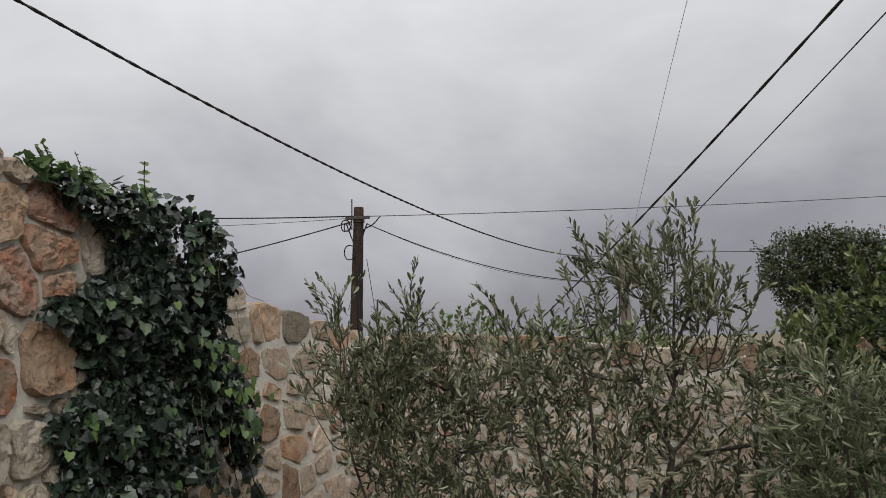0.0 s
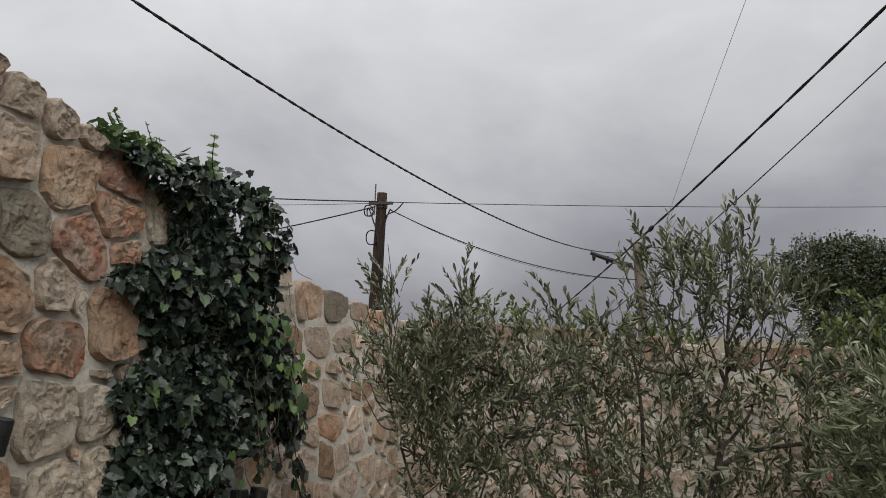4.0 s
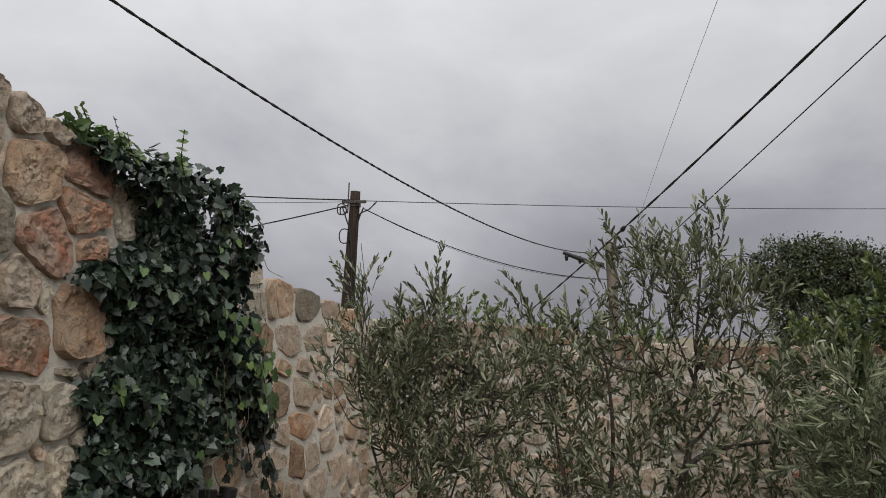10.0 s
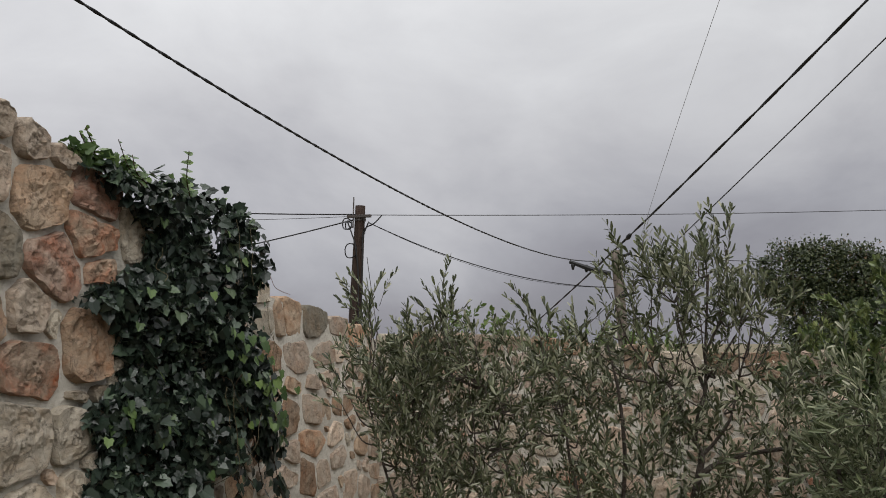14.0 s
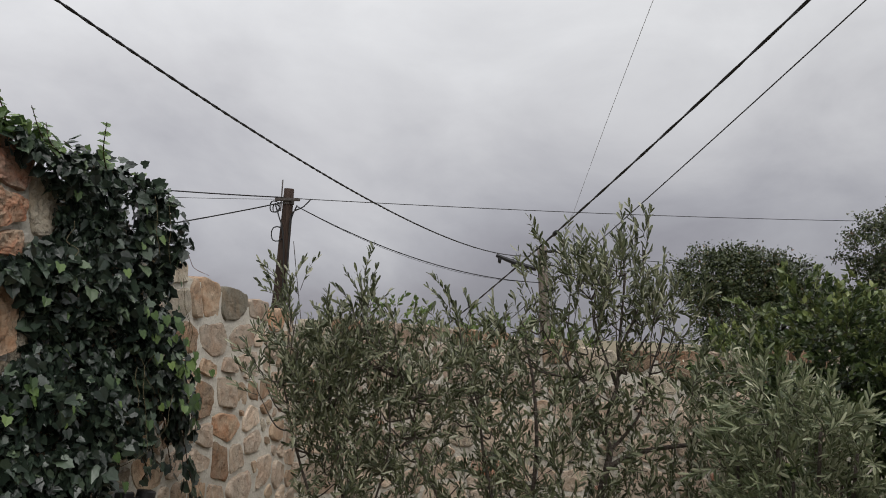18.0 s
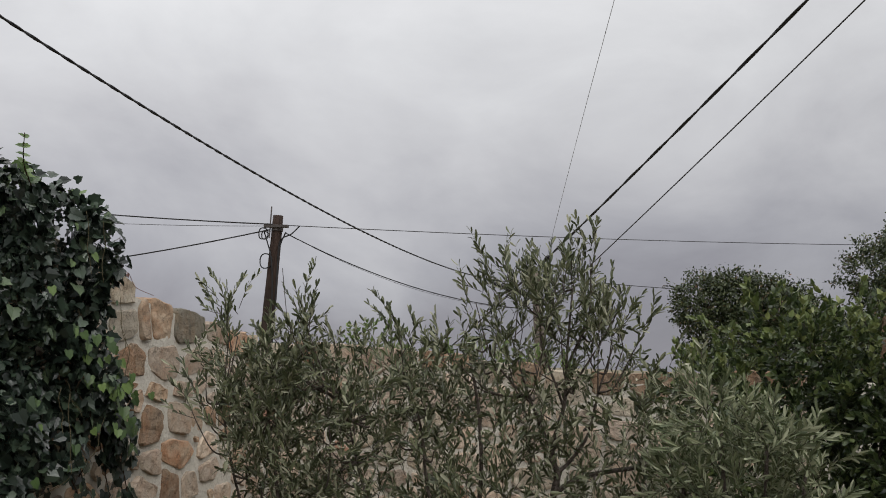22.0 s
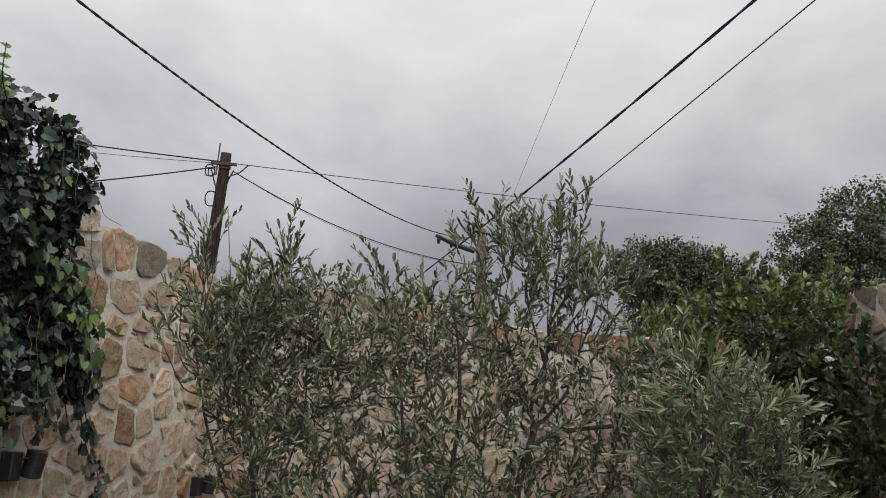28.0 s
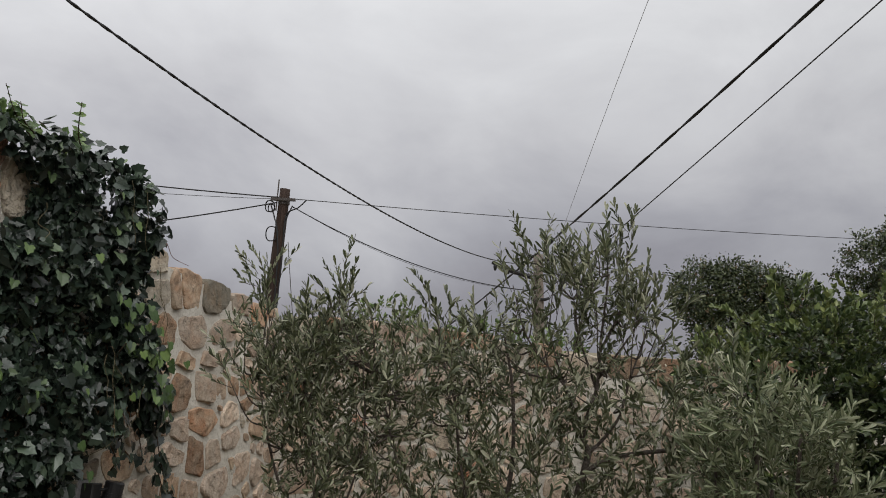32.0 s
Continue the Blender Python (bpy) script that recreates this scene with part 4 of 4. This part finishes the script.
class TwigSet:
    """A few leafy twigs along +z, 0.2 m long, that are laid out again and again: as parts, or joined into one mesh."""

    def __init__(self, material, out, faces, size, pairs, spread, seed, kinds=12, thick=0.0022):
        rng = random.Random(seed)
        self.stems, self.leaves, self.raw = [], [], []
        for k in range(kinds):
            lv, st = Soup(), Soup()
            leafy_twig(lv, st, rng, (0, 0, 0), (rng.uniform(-0.07, 0.07), rng.uniform(-0.07, 0.07), 0.19), rng.randint(pairs - 1, pairs + 1), size, thick, out, faces, spread)
            self.stems.append(st.mesh("twig", TWIG, True))
            self.leaves.append(lv.mesh("leaves", material))
            self.raw.append((lv, st))
        self.rng, self.count = rng, 0

    def put(self, root, at, d, scale, rest_leaves, rest_stems, most=300):
        k = self.rng.randrange(len(self.raw))
        m = Matrix.Translation(at) @ d.to_track_quat("Z", "Y").to_matrix().to_4x4() @ Matrix.Rotation(self.rng.uniform(0, 6.3), 4, "Z") @ Matrix.Scale(scale, 4)
        if self.count < most:
            twig = part("twig", self.stems[k], root)
            twig.matrix_basis = m
            part("leaves", self.leaves[k], twig, kind="stuff")
            self.count += 1
        else:
            lv, st = self.raw[k]
            rest_leaves.add([m @ Vector(p) for p in lv.v], lv.f)
            rest_stems.add([m @ Vector(p) for p in st.v], st.f)


def limb(pts, r0, r1, n=5, sides=7):
    line = curve_points(pts, n)
    s = Soup()
    s.tube(line, [r0 + (r1 - r0) * i / (len(line) - 1) for i in range(len(line))], sides)
    return s, line


def olive_tree(label, base, limbs, sprigs, region, fill, seed, leaf=0.044):
    """limbs: point lists, the first is the trunk; sprigs: (x, z, x, z) of free twigs; region(x, z) gives the crown's share there."""
    rng = random.Random(seed)
    root = thing("olive_tree", label, "olive tree", base, "olive trees")
    o, lines = Vector(base), []
    for i, (pts, r0, r1) in enumerate(limbs):
        s, line = limb([Vector(p) - o for p in pts], r0, r1)
        part("trunk" if i == 0 else "limb", s.mesh("trunk" if i == 0 else "limb", TWIG, True), root)
        lines.append(line)
    for x0, z0, x1, z1 in sprigs:
        lv, st = Soup(), Soup()
        y = base[1] + rng.uniform(-0.12, 0.12)
        a, b = Vector((x0, y, z0)) - o, Vector((x1, y + rng.uniform(-0.05, 0.05), z1)) - o
        ln = (b - a).length
        leafy_twig(lv, st, rng, a, b, int(4 + ln * 30), leaf, 0.0022, spread=0.42)
        for side in (-1, 1, -1)[:1 + int(ln * 7)]:
            c = a.lerp(b, rng.uniform(0.05, 0.6))
            d = (b - a) * rng.uniform(0.3, 0.5) + Vector((side * rng.uniform(0.03, 0.07), rng.uniform(-0.05, 0.05), 0))
            leafy_twig(lv, st, rng, c, c + d, 6, leaf * 0.95, 0.0016, spread=0.42)
        near = min((p for line in lines for p in line), key=lambda p: (p - a).length + max(0, p.z - a.z + 0.15) * 6)
        st.tube(curve_points([near, near.lerp(a, 0.5) + Vector((0, 0, -0.05)), a], 4), [0.0045 - 0.0003 * i for i in range(9)], 5)
        twig = part("twig", st.mesh("twig", TWIG, True), root)
        part("leaves", lv.mesh("leaves", OLIVE), twig, kind="stuff")
    lv, st = Soup(), Soup()
    x0, x1, z0, z1 = region[0]
    made = tries = 0
    kit = TwigSet(OLIVE, LANCE_OUT, LANCE_FACES, leaf, 8, 0.8, seed + 50, 20, 0.0015)
    spots = [p for line in lines for p in line[len(line) // 3:]]
    while made < fill and tries < fill * 30:
        tries += 1
        x, z = rng.uniform(x0, x1), rng.uniform(z0, z1)
        if rng.random() > region[1](x, z):
            continue
        y = base[1] + rng.gauss(0.05, 0.16)
        if noise.noise(Vector((x * 8, y * 4, z * 8 + seed))) < -0.12 and rng.random() < 0.8:
            continue
        up = Vector((rng.uniform(-0.75, 0.75), rng.uniform(-0.7, 0.7), 1.0)).normalized() if rng.random() < 0.65 else (rand_dir(rng) + Vector((0, 0, 0.2))).normalized()
        a = Vector((x, y, z)) - o
        kit.put(root, a, up, rng.uniform(0.7, 1.15), lv, st, 280)
        made += 1
        if made % 7 == 0:
            near = min(spots, key=lambda p: (p - a).length + max(0, p.z - a.z) * 3)
            if (near - a).length > 0.2 or a.z < near.z:
                continue
            s = Soup()
            s.tube(curve_points([near, near.lerp(a, 0.5) + Vector((rng.uniform(-0.04, 0.04), 0, -0.03)), a], 4), [0.0055 - 0.0004 * i for i in range(9)], 5)
            part("branchlet", s.mesh("branchlet", TWIG, True), root)
    if st.v:
        part("brushwood", st.mesh("brushwood", TWIG, True), root, "thin brown twigs", "stuff")
        part("crown", lv.mesh("crown", OLIVE), root, "narrow grey-green leaves", "stuff")
    return root


def build_olives():
    Y = 3.7
    tall_limbs = [([(0.0, Y, -0.7), (0.01, Y, 0.4), (0.035, Y, 0.83), (0.068, Y, 1.015), (0.08, Y, 1.09), (0.055, Y, 1.16), (0.08, Y, 1.28), (0.105, Y, 1.38), (0.11, Y, 1.56), (0.13, Y, 1.85)], 0.021, 0.004),
                  ([(0.06, Y, 1.0), (0.13, Y, 1.055), (0.23, Y, 1.097), (0.39, Y, 1.131), (0.547, Y + 0.03, 1.148), (0.66, Y + 0.06, 1.146)], 0.012, 0.007),
                  ([(0.4, Y, 1.131), (0.46, Y + 0.02, 1.18), (0.54, Y + 0.03, 1.21), (0.6, Y + 0.03, 1.215)], 0.007, 0.004),
                  ([(0.078, Y, 1.09), (0.13, Y + 0.02, 1.14), (0.2, Y, 1.25), (0.24, Y, 1.42), (0.3, Y, 1.62)], 0.009, 0.003),
                  ([(0.055, Y, 1.18), (-0.05, Y + 0.05, 1.4), (-0.13, Y, 1.66)], 0.008, 0.002),
                  ([(0.105, Y, 1.4), (0.22, Y - 0.05, 1.58), (0.34, Y, 1.8)], 0.006, 0.002),
                  ([(0.11, Y, 1.52), (0.2, Y, 1.75), (0.2, Y, 1.98)], 0.006, 0.002),
                  ([(-0.02, Y, 1.35), (-0.2, Y, 1.55), (-0.28, Y, 1.78)], 0.005, 0.002),
                  ([(0.1, Y, 1.36), (0.0, Y, 1.65), (0.03, Y, 1.9)], 0.006, 0.002)]
    tall_sprigs = [(-0.399, 1.532, -0.489, 1.642), (-0.350, 1.534, -0.440, 1.731), (-0.182, 1.712, -0.306, 1.909), (-0.111, 1.787, -0.161, 2.010), (-0.086, 1.640, -0.088, 1.960), (-0.015, 1.740, -0.029, 2.040), (0.066, 1.814, 0.042, 2.054), (0.124, 1.839, 0.105, 2.153), (0.204, 1.913, 0.198, 2.142), (0.175, 1.647, 0.175, 2.034), (0.294, 1.651, 0.296, 1.962), (0.339, 1.605, 0.356, 1.866), (0.372, 1.582, 0.457, 1.820), (0.009, 1.546, 0.019, 1.887), (0.238, 1.578, 0.254, 1.841), (0.090, 1.645, 0.096, 1.936), (-0.132, 1.542, -0.182, 1.736)]

    def tall(x, z):
        if z > 1.58:
            return 0.95 if abs(x - 0.0) < 0.32 - 0.45 * max(0, z - 1.68) and z < 1.9 else 0.0
        return 0.75 if z < 1.46 or abs(x - 0.0) < 0.36 else 0.3

    olive_tree("grey-green olive tree with a tall airy crown", (0.0, Y, -0.7), tall_limbs, tall_sprigs, ((-0.42, 0.68, 0.4, 2.0), tall), 660, 21)
    mid_limbs = [([(-0.35, Y, -0.8), (-0.33, Y, 0.4), (-0.24, Y, 0.94), (-0.25, Y, 1.3), (-0.3, Y, 1.55)], 0.015, 0.005),
                 ([(-0.33, Y, 0.5), (-0.46, Y, 1.0), (-0.5, Y, 1.25), (-0.6, Y, 1.5)], 0.009, 0.003),
                 ([(-0.34, Y, 0.4), (-0.7, Y, 0.9), (-0.85, Y, 1.35)], 0.009, 0.003)]
    mid_sprigs = [(-1.199, 1.558, -1.257, 1.736), (-1.050, 1.601, -1.151, 1.744), (-1.037, 1.615, -1.063, 1.824), (-1.023, 1.615, -1.015, 1.944), (-0.996, 1.629, -0.966, 1.773), (-0.588, 1.576, -0.723, 1.816), (-0.576, 1.577, -0.605, 1.753), (-0.887, 1.567, -0.930, 1.670), (-0.781, 1.519, -0.757, 1.622), (-1.129, 1.534, -1.080, 1.692)]

    def mid(x, z):
        return (1.0 if z > 1.1 else 0.7) if z < 1.46 else 0.8

    olive_tree("bushy grey-green olive tree with several stems", (-0.35, Y, -0.8), mid_limbs, mid_sprigs, ((-1.1, -0.36, 0.25, 1.54), mid), 540, 22)
    low_limbs = [([(-1.0, Y, -0.8), (-1.02, Y, 0.3), (-1.1, Y, 0.8), (-1.2, Y, 1.3)], 0.015, 0.005),
                 ([(-1.02, Y, 0.3), (-1.3, Y, 0.9), (-1.42, Y, 1.3)], 0.009, 0.003),
                 ([(-1.05, Y, 0.5), (-0.9, Y, 1.0), (-0.93, Y, 1.4)], 0.006, 0.0025)]
    low_sprigs = [(-1.412, 1.605, -1.595, 1.790), (-1.384, 1.605, -1.521, 1.887), (-1.366, 1.526, -1.333, 1.869), (-1.408, 1.498, -1.475, 1.711), (-1.515, 1.334, -1.610, 1.491), (-1.267, 1.503, -1.248, 1.737), (-1.481, 1.230, -1.633, 1.382)]

    def low(x, z):
        return (1.0 if z > 1.2 else 0.75) * (1.0 if x > -1.1 - 0.42 * (z - 0.6) else 0.3) if x > -1.2 - 0.42 * (z - 0.6) else 0.0

    olive_tree("bushy olive tree in front of the rubble walls", (-1.0, Y, -0.8), low_limbs, low_sprigs, ((-1.6, -1.06, 0.25, 1.5), low), 310, 23)


build_olives()


# ---- shrubs and creeper ----
def leaf_mass(name, label, category, base, blobs, count, size, out, faces, material, seed, twig=0.16, per=6, spread=0.8, up=0.4, top_material=None):
    """A shrub: leafy twigs that grow outward all over a union of uneven blobs (centre, radii), on a few stems."""
    rng = random.Random(seed)
    root = thing(name, label, category, base)
    o = Vector(base)
    lv, st = Soup(), Soup()
    for k, (c, r) in enumerate(blobs):
        s, _ = limb([Vector((0, 0, 0)) + Vector((rng.uniform(-0.05, 0.05), rng.uniform(-0.05, 0.05), 0)), (Vector(c) - o) * 0.55 + Vector((0, 0, -0.05)), Vector(c) - o], 0.02, 0.006)
        part("stem", s.mesh("stem", TWIG, True), root)
    share = [(r[0] + r[1]) * r[2] for _, r in blobs]
    kit = TwigSet(material, out, faces, size * 0.2 / twig, per, spread, seed + 50)
    crest = TwigSet(top_material or material, out, faces, size * 0.2 / twig, per, spread, seed + 60)
    lv2, st2 = Soup(), Soup()
    for k in range(count):
        c, r = rng.choices(blobs, share)[0]
        d = rand_dir(rng)
        reach = (0.5 + 0.5 * rng.random() ** 0.5) * (1 + 0.25 * noise.noise(d * 2.3 + Vector(c)))
        p = Vector(c) + Vector((d.x * r[0], d.y * r[1], d.z * r[2])) * reach - o
        g = (d + Vector((0, 0, up)) + 0.5 * rand_dir(rng)).normalized()
        # upward twigs of high blobs take the lighter leaves, painted as if sunlit
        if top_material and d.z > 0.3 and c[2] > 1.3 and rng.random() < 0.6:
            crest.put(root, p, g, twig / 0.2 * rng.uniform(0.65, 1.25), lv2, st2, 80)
        else:
            kit.put(root, p, g, twig / 0.2 * rng.uniform(0.65, 1.25), lv, st, 220)
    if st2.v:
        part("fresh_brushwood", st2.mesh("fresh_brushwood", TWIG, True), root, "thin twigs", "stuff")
        part("fresh_foliage", lv2.mesh("fresh_foliage", top_material), root, "yellow-green crest leaves, coloured lighter as if sunlit", "stuff")
    if st.v:
        part("brushwood", st.mesh("brushwood", TWIG, True), root, "thin twigs", "stuff")
        part("foliage", lv.mesh("foliage", material), root, "", "stuff")
    return root


leaf_mass("silver_shrub", "silvery green shrub with narrow upright leaves", "shrub", (0.75, 3.3, -0.6), [((0.66, 3.25, 1.33), (0.07, 0.12, 0.1)), ((0.8, 3.2, 1.29), (0.1, 0.14, 0.08)), ((0.92, 3.2, 1.2), (0.06, 0.12, 0.08)), ((0.72, 3.25, 1.08), (0.17, 0.16, 0.16)), ((0.9, 3.2, 0.93), (0.1, 0.14, 0.15)), ((0.6, 3.3, 0.8), (0.13, 0.14, 0.2)), ((0.54, 3.35, 1.14), (0.06, 0.1, 0.1))], 450, 0.046, NARROW_OUT, LANCE_FACES, SILVER, 31, 0.13, 8, 0.75, 0.7)
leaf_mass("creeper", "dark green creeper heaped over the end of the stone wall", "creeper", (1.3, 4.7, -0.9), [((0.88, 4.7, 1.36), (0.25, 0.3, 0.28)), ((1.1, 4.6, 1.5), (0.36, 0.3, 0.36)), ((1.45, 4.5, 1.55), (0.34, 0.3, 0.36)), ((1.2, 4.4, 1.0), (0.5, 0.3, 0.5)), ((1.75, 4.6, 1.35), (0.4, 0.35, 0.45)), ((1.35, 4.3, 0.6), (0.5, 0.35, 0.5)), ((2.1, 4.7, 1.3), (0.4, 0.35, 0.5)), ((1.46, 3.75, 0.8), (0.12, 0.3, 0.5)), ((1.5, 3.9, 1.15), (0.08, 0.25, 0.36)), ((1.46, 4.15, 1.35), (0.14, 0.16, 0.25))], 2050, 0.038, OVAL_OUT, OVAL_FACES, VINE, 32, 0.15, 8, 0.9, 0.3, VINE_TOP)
leaf_mass("leafy_shrub", "yellow-green shrub behind the low wall", "shrub", (-0.9, 7.3, -1.15), [((-1.75, 7.2, 1.55), (0.3, 0.3, 0.25)), ((-0.9, 7.3, 1.42), (0.5, 0.3, 0.25)), ((-0.35, 7.3, 1.35), (0.4, 0.3, 0.25))], 300, 0.045, OVAL_OUT, OVAL_FACES, SHRUB, 33, 0.13, 6, 0.9, 0.5)


def broad_tree(label, base, height, blobs, count, seed):
    """A broad tree: a tapered trunk, limbs to each mass of the crown, and many leaves in uneven clumps."""
    rng = random.Random(seed)
    root = thing("tree", label, "tree", base, "trees beyond the wall")
    o = Vector(base)
    s, _ = limb([(0, 0, 0), (0.05, 0, height * 0.3), (0, 0.05, height * 0.55)], 0.2, 0.1, 6, 10)
    part("trunk", s.mesh("trunk", TWIG, True), root)
    lv = Soup()
    share = [r ** 2 for _, r in blobs]
    for c, r in blobs:
        s, _ = limb([Vector((0, 0, height * 0.5)), (Vector(c) - o) * 0.7 + Vector((0, 0, 0.3)), Vector(c) - o], 0.08, 0.02)
        part("limb", s.mesh("limb", TWIG, True), root)
    for k in range(count):
        c, r = rng.choices(blobs, share)[0]
        d = rand_dir(rng)
        p = Vector(c) + d * r * (0.5 + 0.5 * rng.random() ** 0.5) * (1 + 0.36 * noise.noise(d * 4 + Vector(c))) - o
        for q in range(22):
            a = p + rand_dir(rng) * rng.uniform(0.02, 0.19)
            put_leaf(lv, rng, a, d + rand_dir(rng) + Vector((0, 0, -0.2)), d + 0.6 * rand_dir(rng) + Vector((0, 0, 0.6)), rng.uniform(0.045, 0.085), OVAL_OUT, OVAL_FACES)
    part("crown", lv.mesh("crown", TREE), root, "dark green leafy crown", "stuff")


broad_tree("dark green broadleaf tree standing beyond the garden wall", (3.6, 19.0, -1.15), 5.0, [((2.45, 18.9, 3.0), 0.72), ((2.95, 18.7, 3.15), 0.6), ((3.7, 19.0, 3.1), 0.66), ((4.3, 19.1, 2.9), 0.66), ((3.1, 18.9, 1.9), 0.9), ((4.2, 18.9, 1.9), 1.1), ((5.2, 19.0, 2.0), 1.0)], 2300, 41)
broad_tree("tall dark green broadleaf tree beyond the garden wall", (7.1, 18.5, -1.15), 6.5, [((5.95, 18.5, 3.75), 0.78), ((6.9, 18.5, 4.35), 0.92), ((7.9, 18.6, 4.2), 1.0), ((6.5, 18.4, 2.8), 1.0), ((7.8, 18.4, 2.9), 1.2), ((9.0, 18.5, 3.4), 1.2)], 2300, 42)


# ---- wall lamps ----
def wall_spot(y, z):
    """A black garden spotlight: a box plate on the wall, a short arm and a ribbed round head that aims down along the wall."""
    root = thing("wall_lamp", "black metal wall spotlight fixed to the rubble wall", "wall lamp", (wall_x(z), y, z), "wall lamps")
    s = Soup()
    s.box((0.075, 0.095, 0.15), pose(0.06, -0.015, 0, -8, -4, 0))
    part("back_box", s.mesh("back_box", LAMP_METAL), root)
    s = Soup()
    s.box((0.025, 0.13, 0.18), pose(0.014, -0.03, 0, -4, -4, 0))
    part("mounting_plate", s.mesh("mounting_plate", GREY_WIRE), root, "pale grey mounting plate")
    s = Soup()
    s.tube([(0.09, 0.02, 0.035), (0.11, 0.05, 0.038), (0.115, 0.08, 0.035)], 0.008, 8)
    part("arm", s.mesh("arm", LAMP_METAL, True), root)
    m = pose(0.12, 0.1, 0.0, -9, 6, 0)
    s = Soup()
    s.tube([m @ Vector((0, 0, q)) for q in (-0.07, -0.066, 0.066, 0.072)], [0.05, 0.054, 0.054, 0.048], 20)
    head = part("head", s.mesh("head", LAMP_METAL), root)
    for q in (-0.02, -0.005, 0.01):
        s = Soup()
        s.tube([m @ Vector((0, 0, q - 0.002)), m @ Vector((0, 0, q + 0.002))], 0.0565, 20)
        part("rib", s.mesh("rib", LAMP_METAL), head)
    s = Soup()
    s.tube([m @ Vector((0, 0, -0.0745)), m @ Vector((0, 0, -0.071))], 0.04, 20)
    part("lens", s.mesh("lens", LAMP_GLASS), head, "grey glass lens")
    root.scale = (0.8, 0.8, 0.8)
    return root


def build_lamps():
    for y, z in ((1.995, 1.19), (3.56, 0.71), (5.56, 0.25)):
        wall_spot(y, z)
    s = Soup()
    s.tube(curve_points([(wall_x(1.08) + 0.05, 2.05, 1.09), (wall_x(1.0) + 0.06, 2.06, 1.0), (wall_x(0.85) + 0.055, 2.17, 0.85), (wall_x(0.6) + 0.055, 2.2, 0.6), (wall_x(0.0) + 0.045, 2.19, 0.0), (wall_x(-0.22) + 0.045, 2.19, -0.25)], 6), 0.006, 6)
    cord = thing("lamp_cord", "thin beige cord hanging down the wall below the lamp", "cord")
    part("cord", s.mesh("cord", CORD, True), cord)


build_lamps()
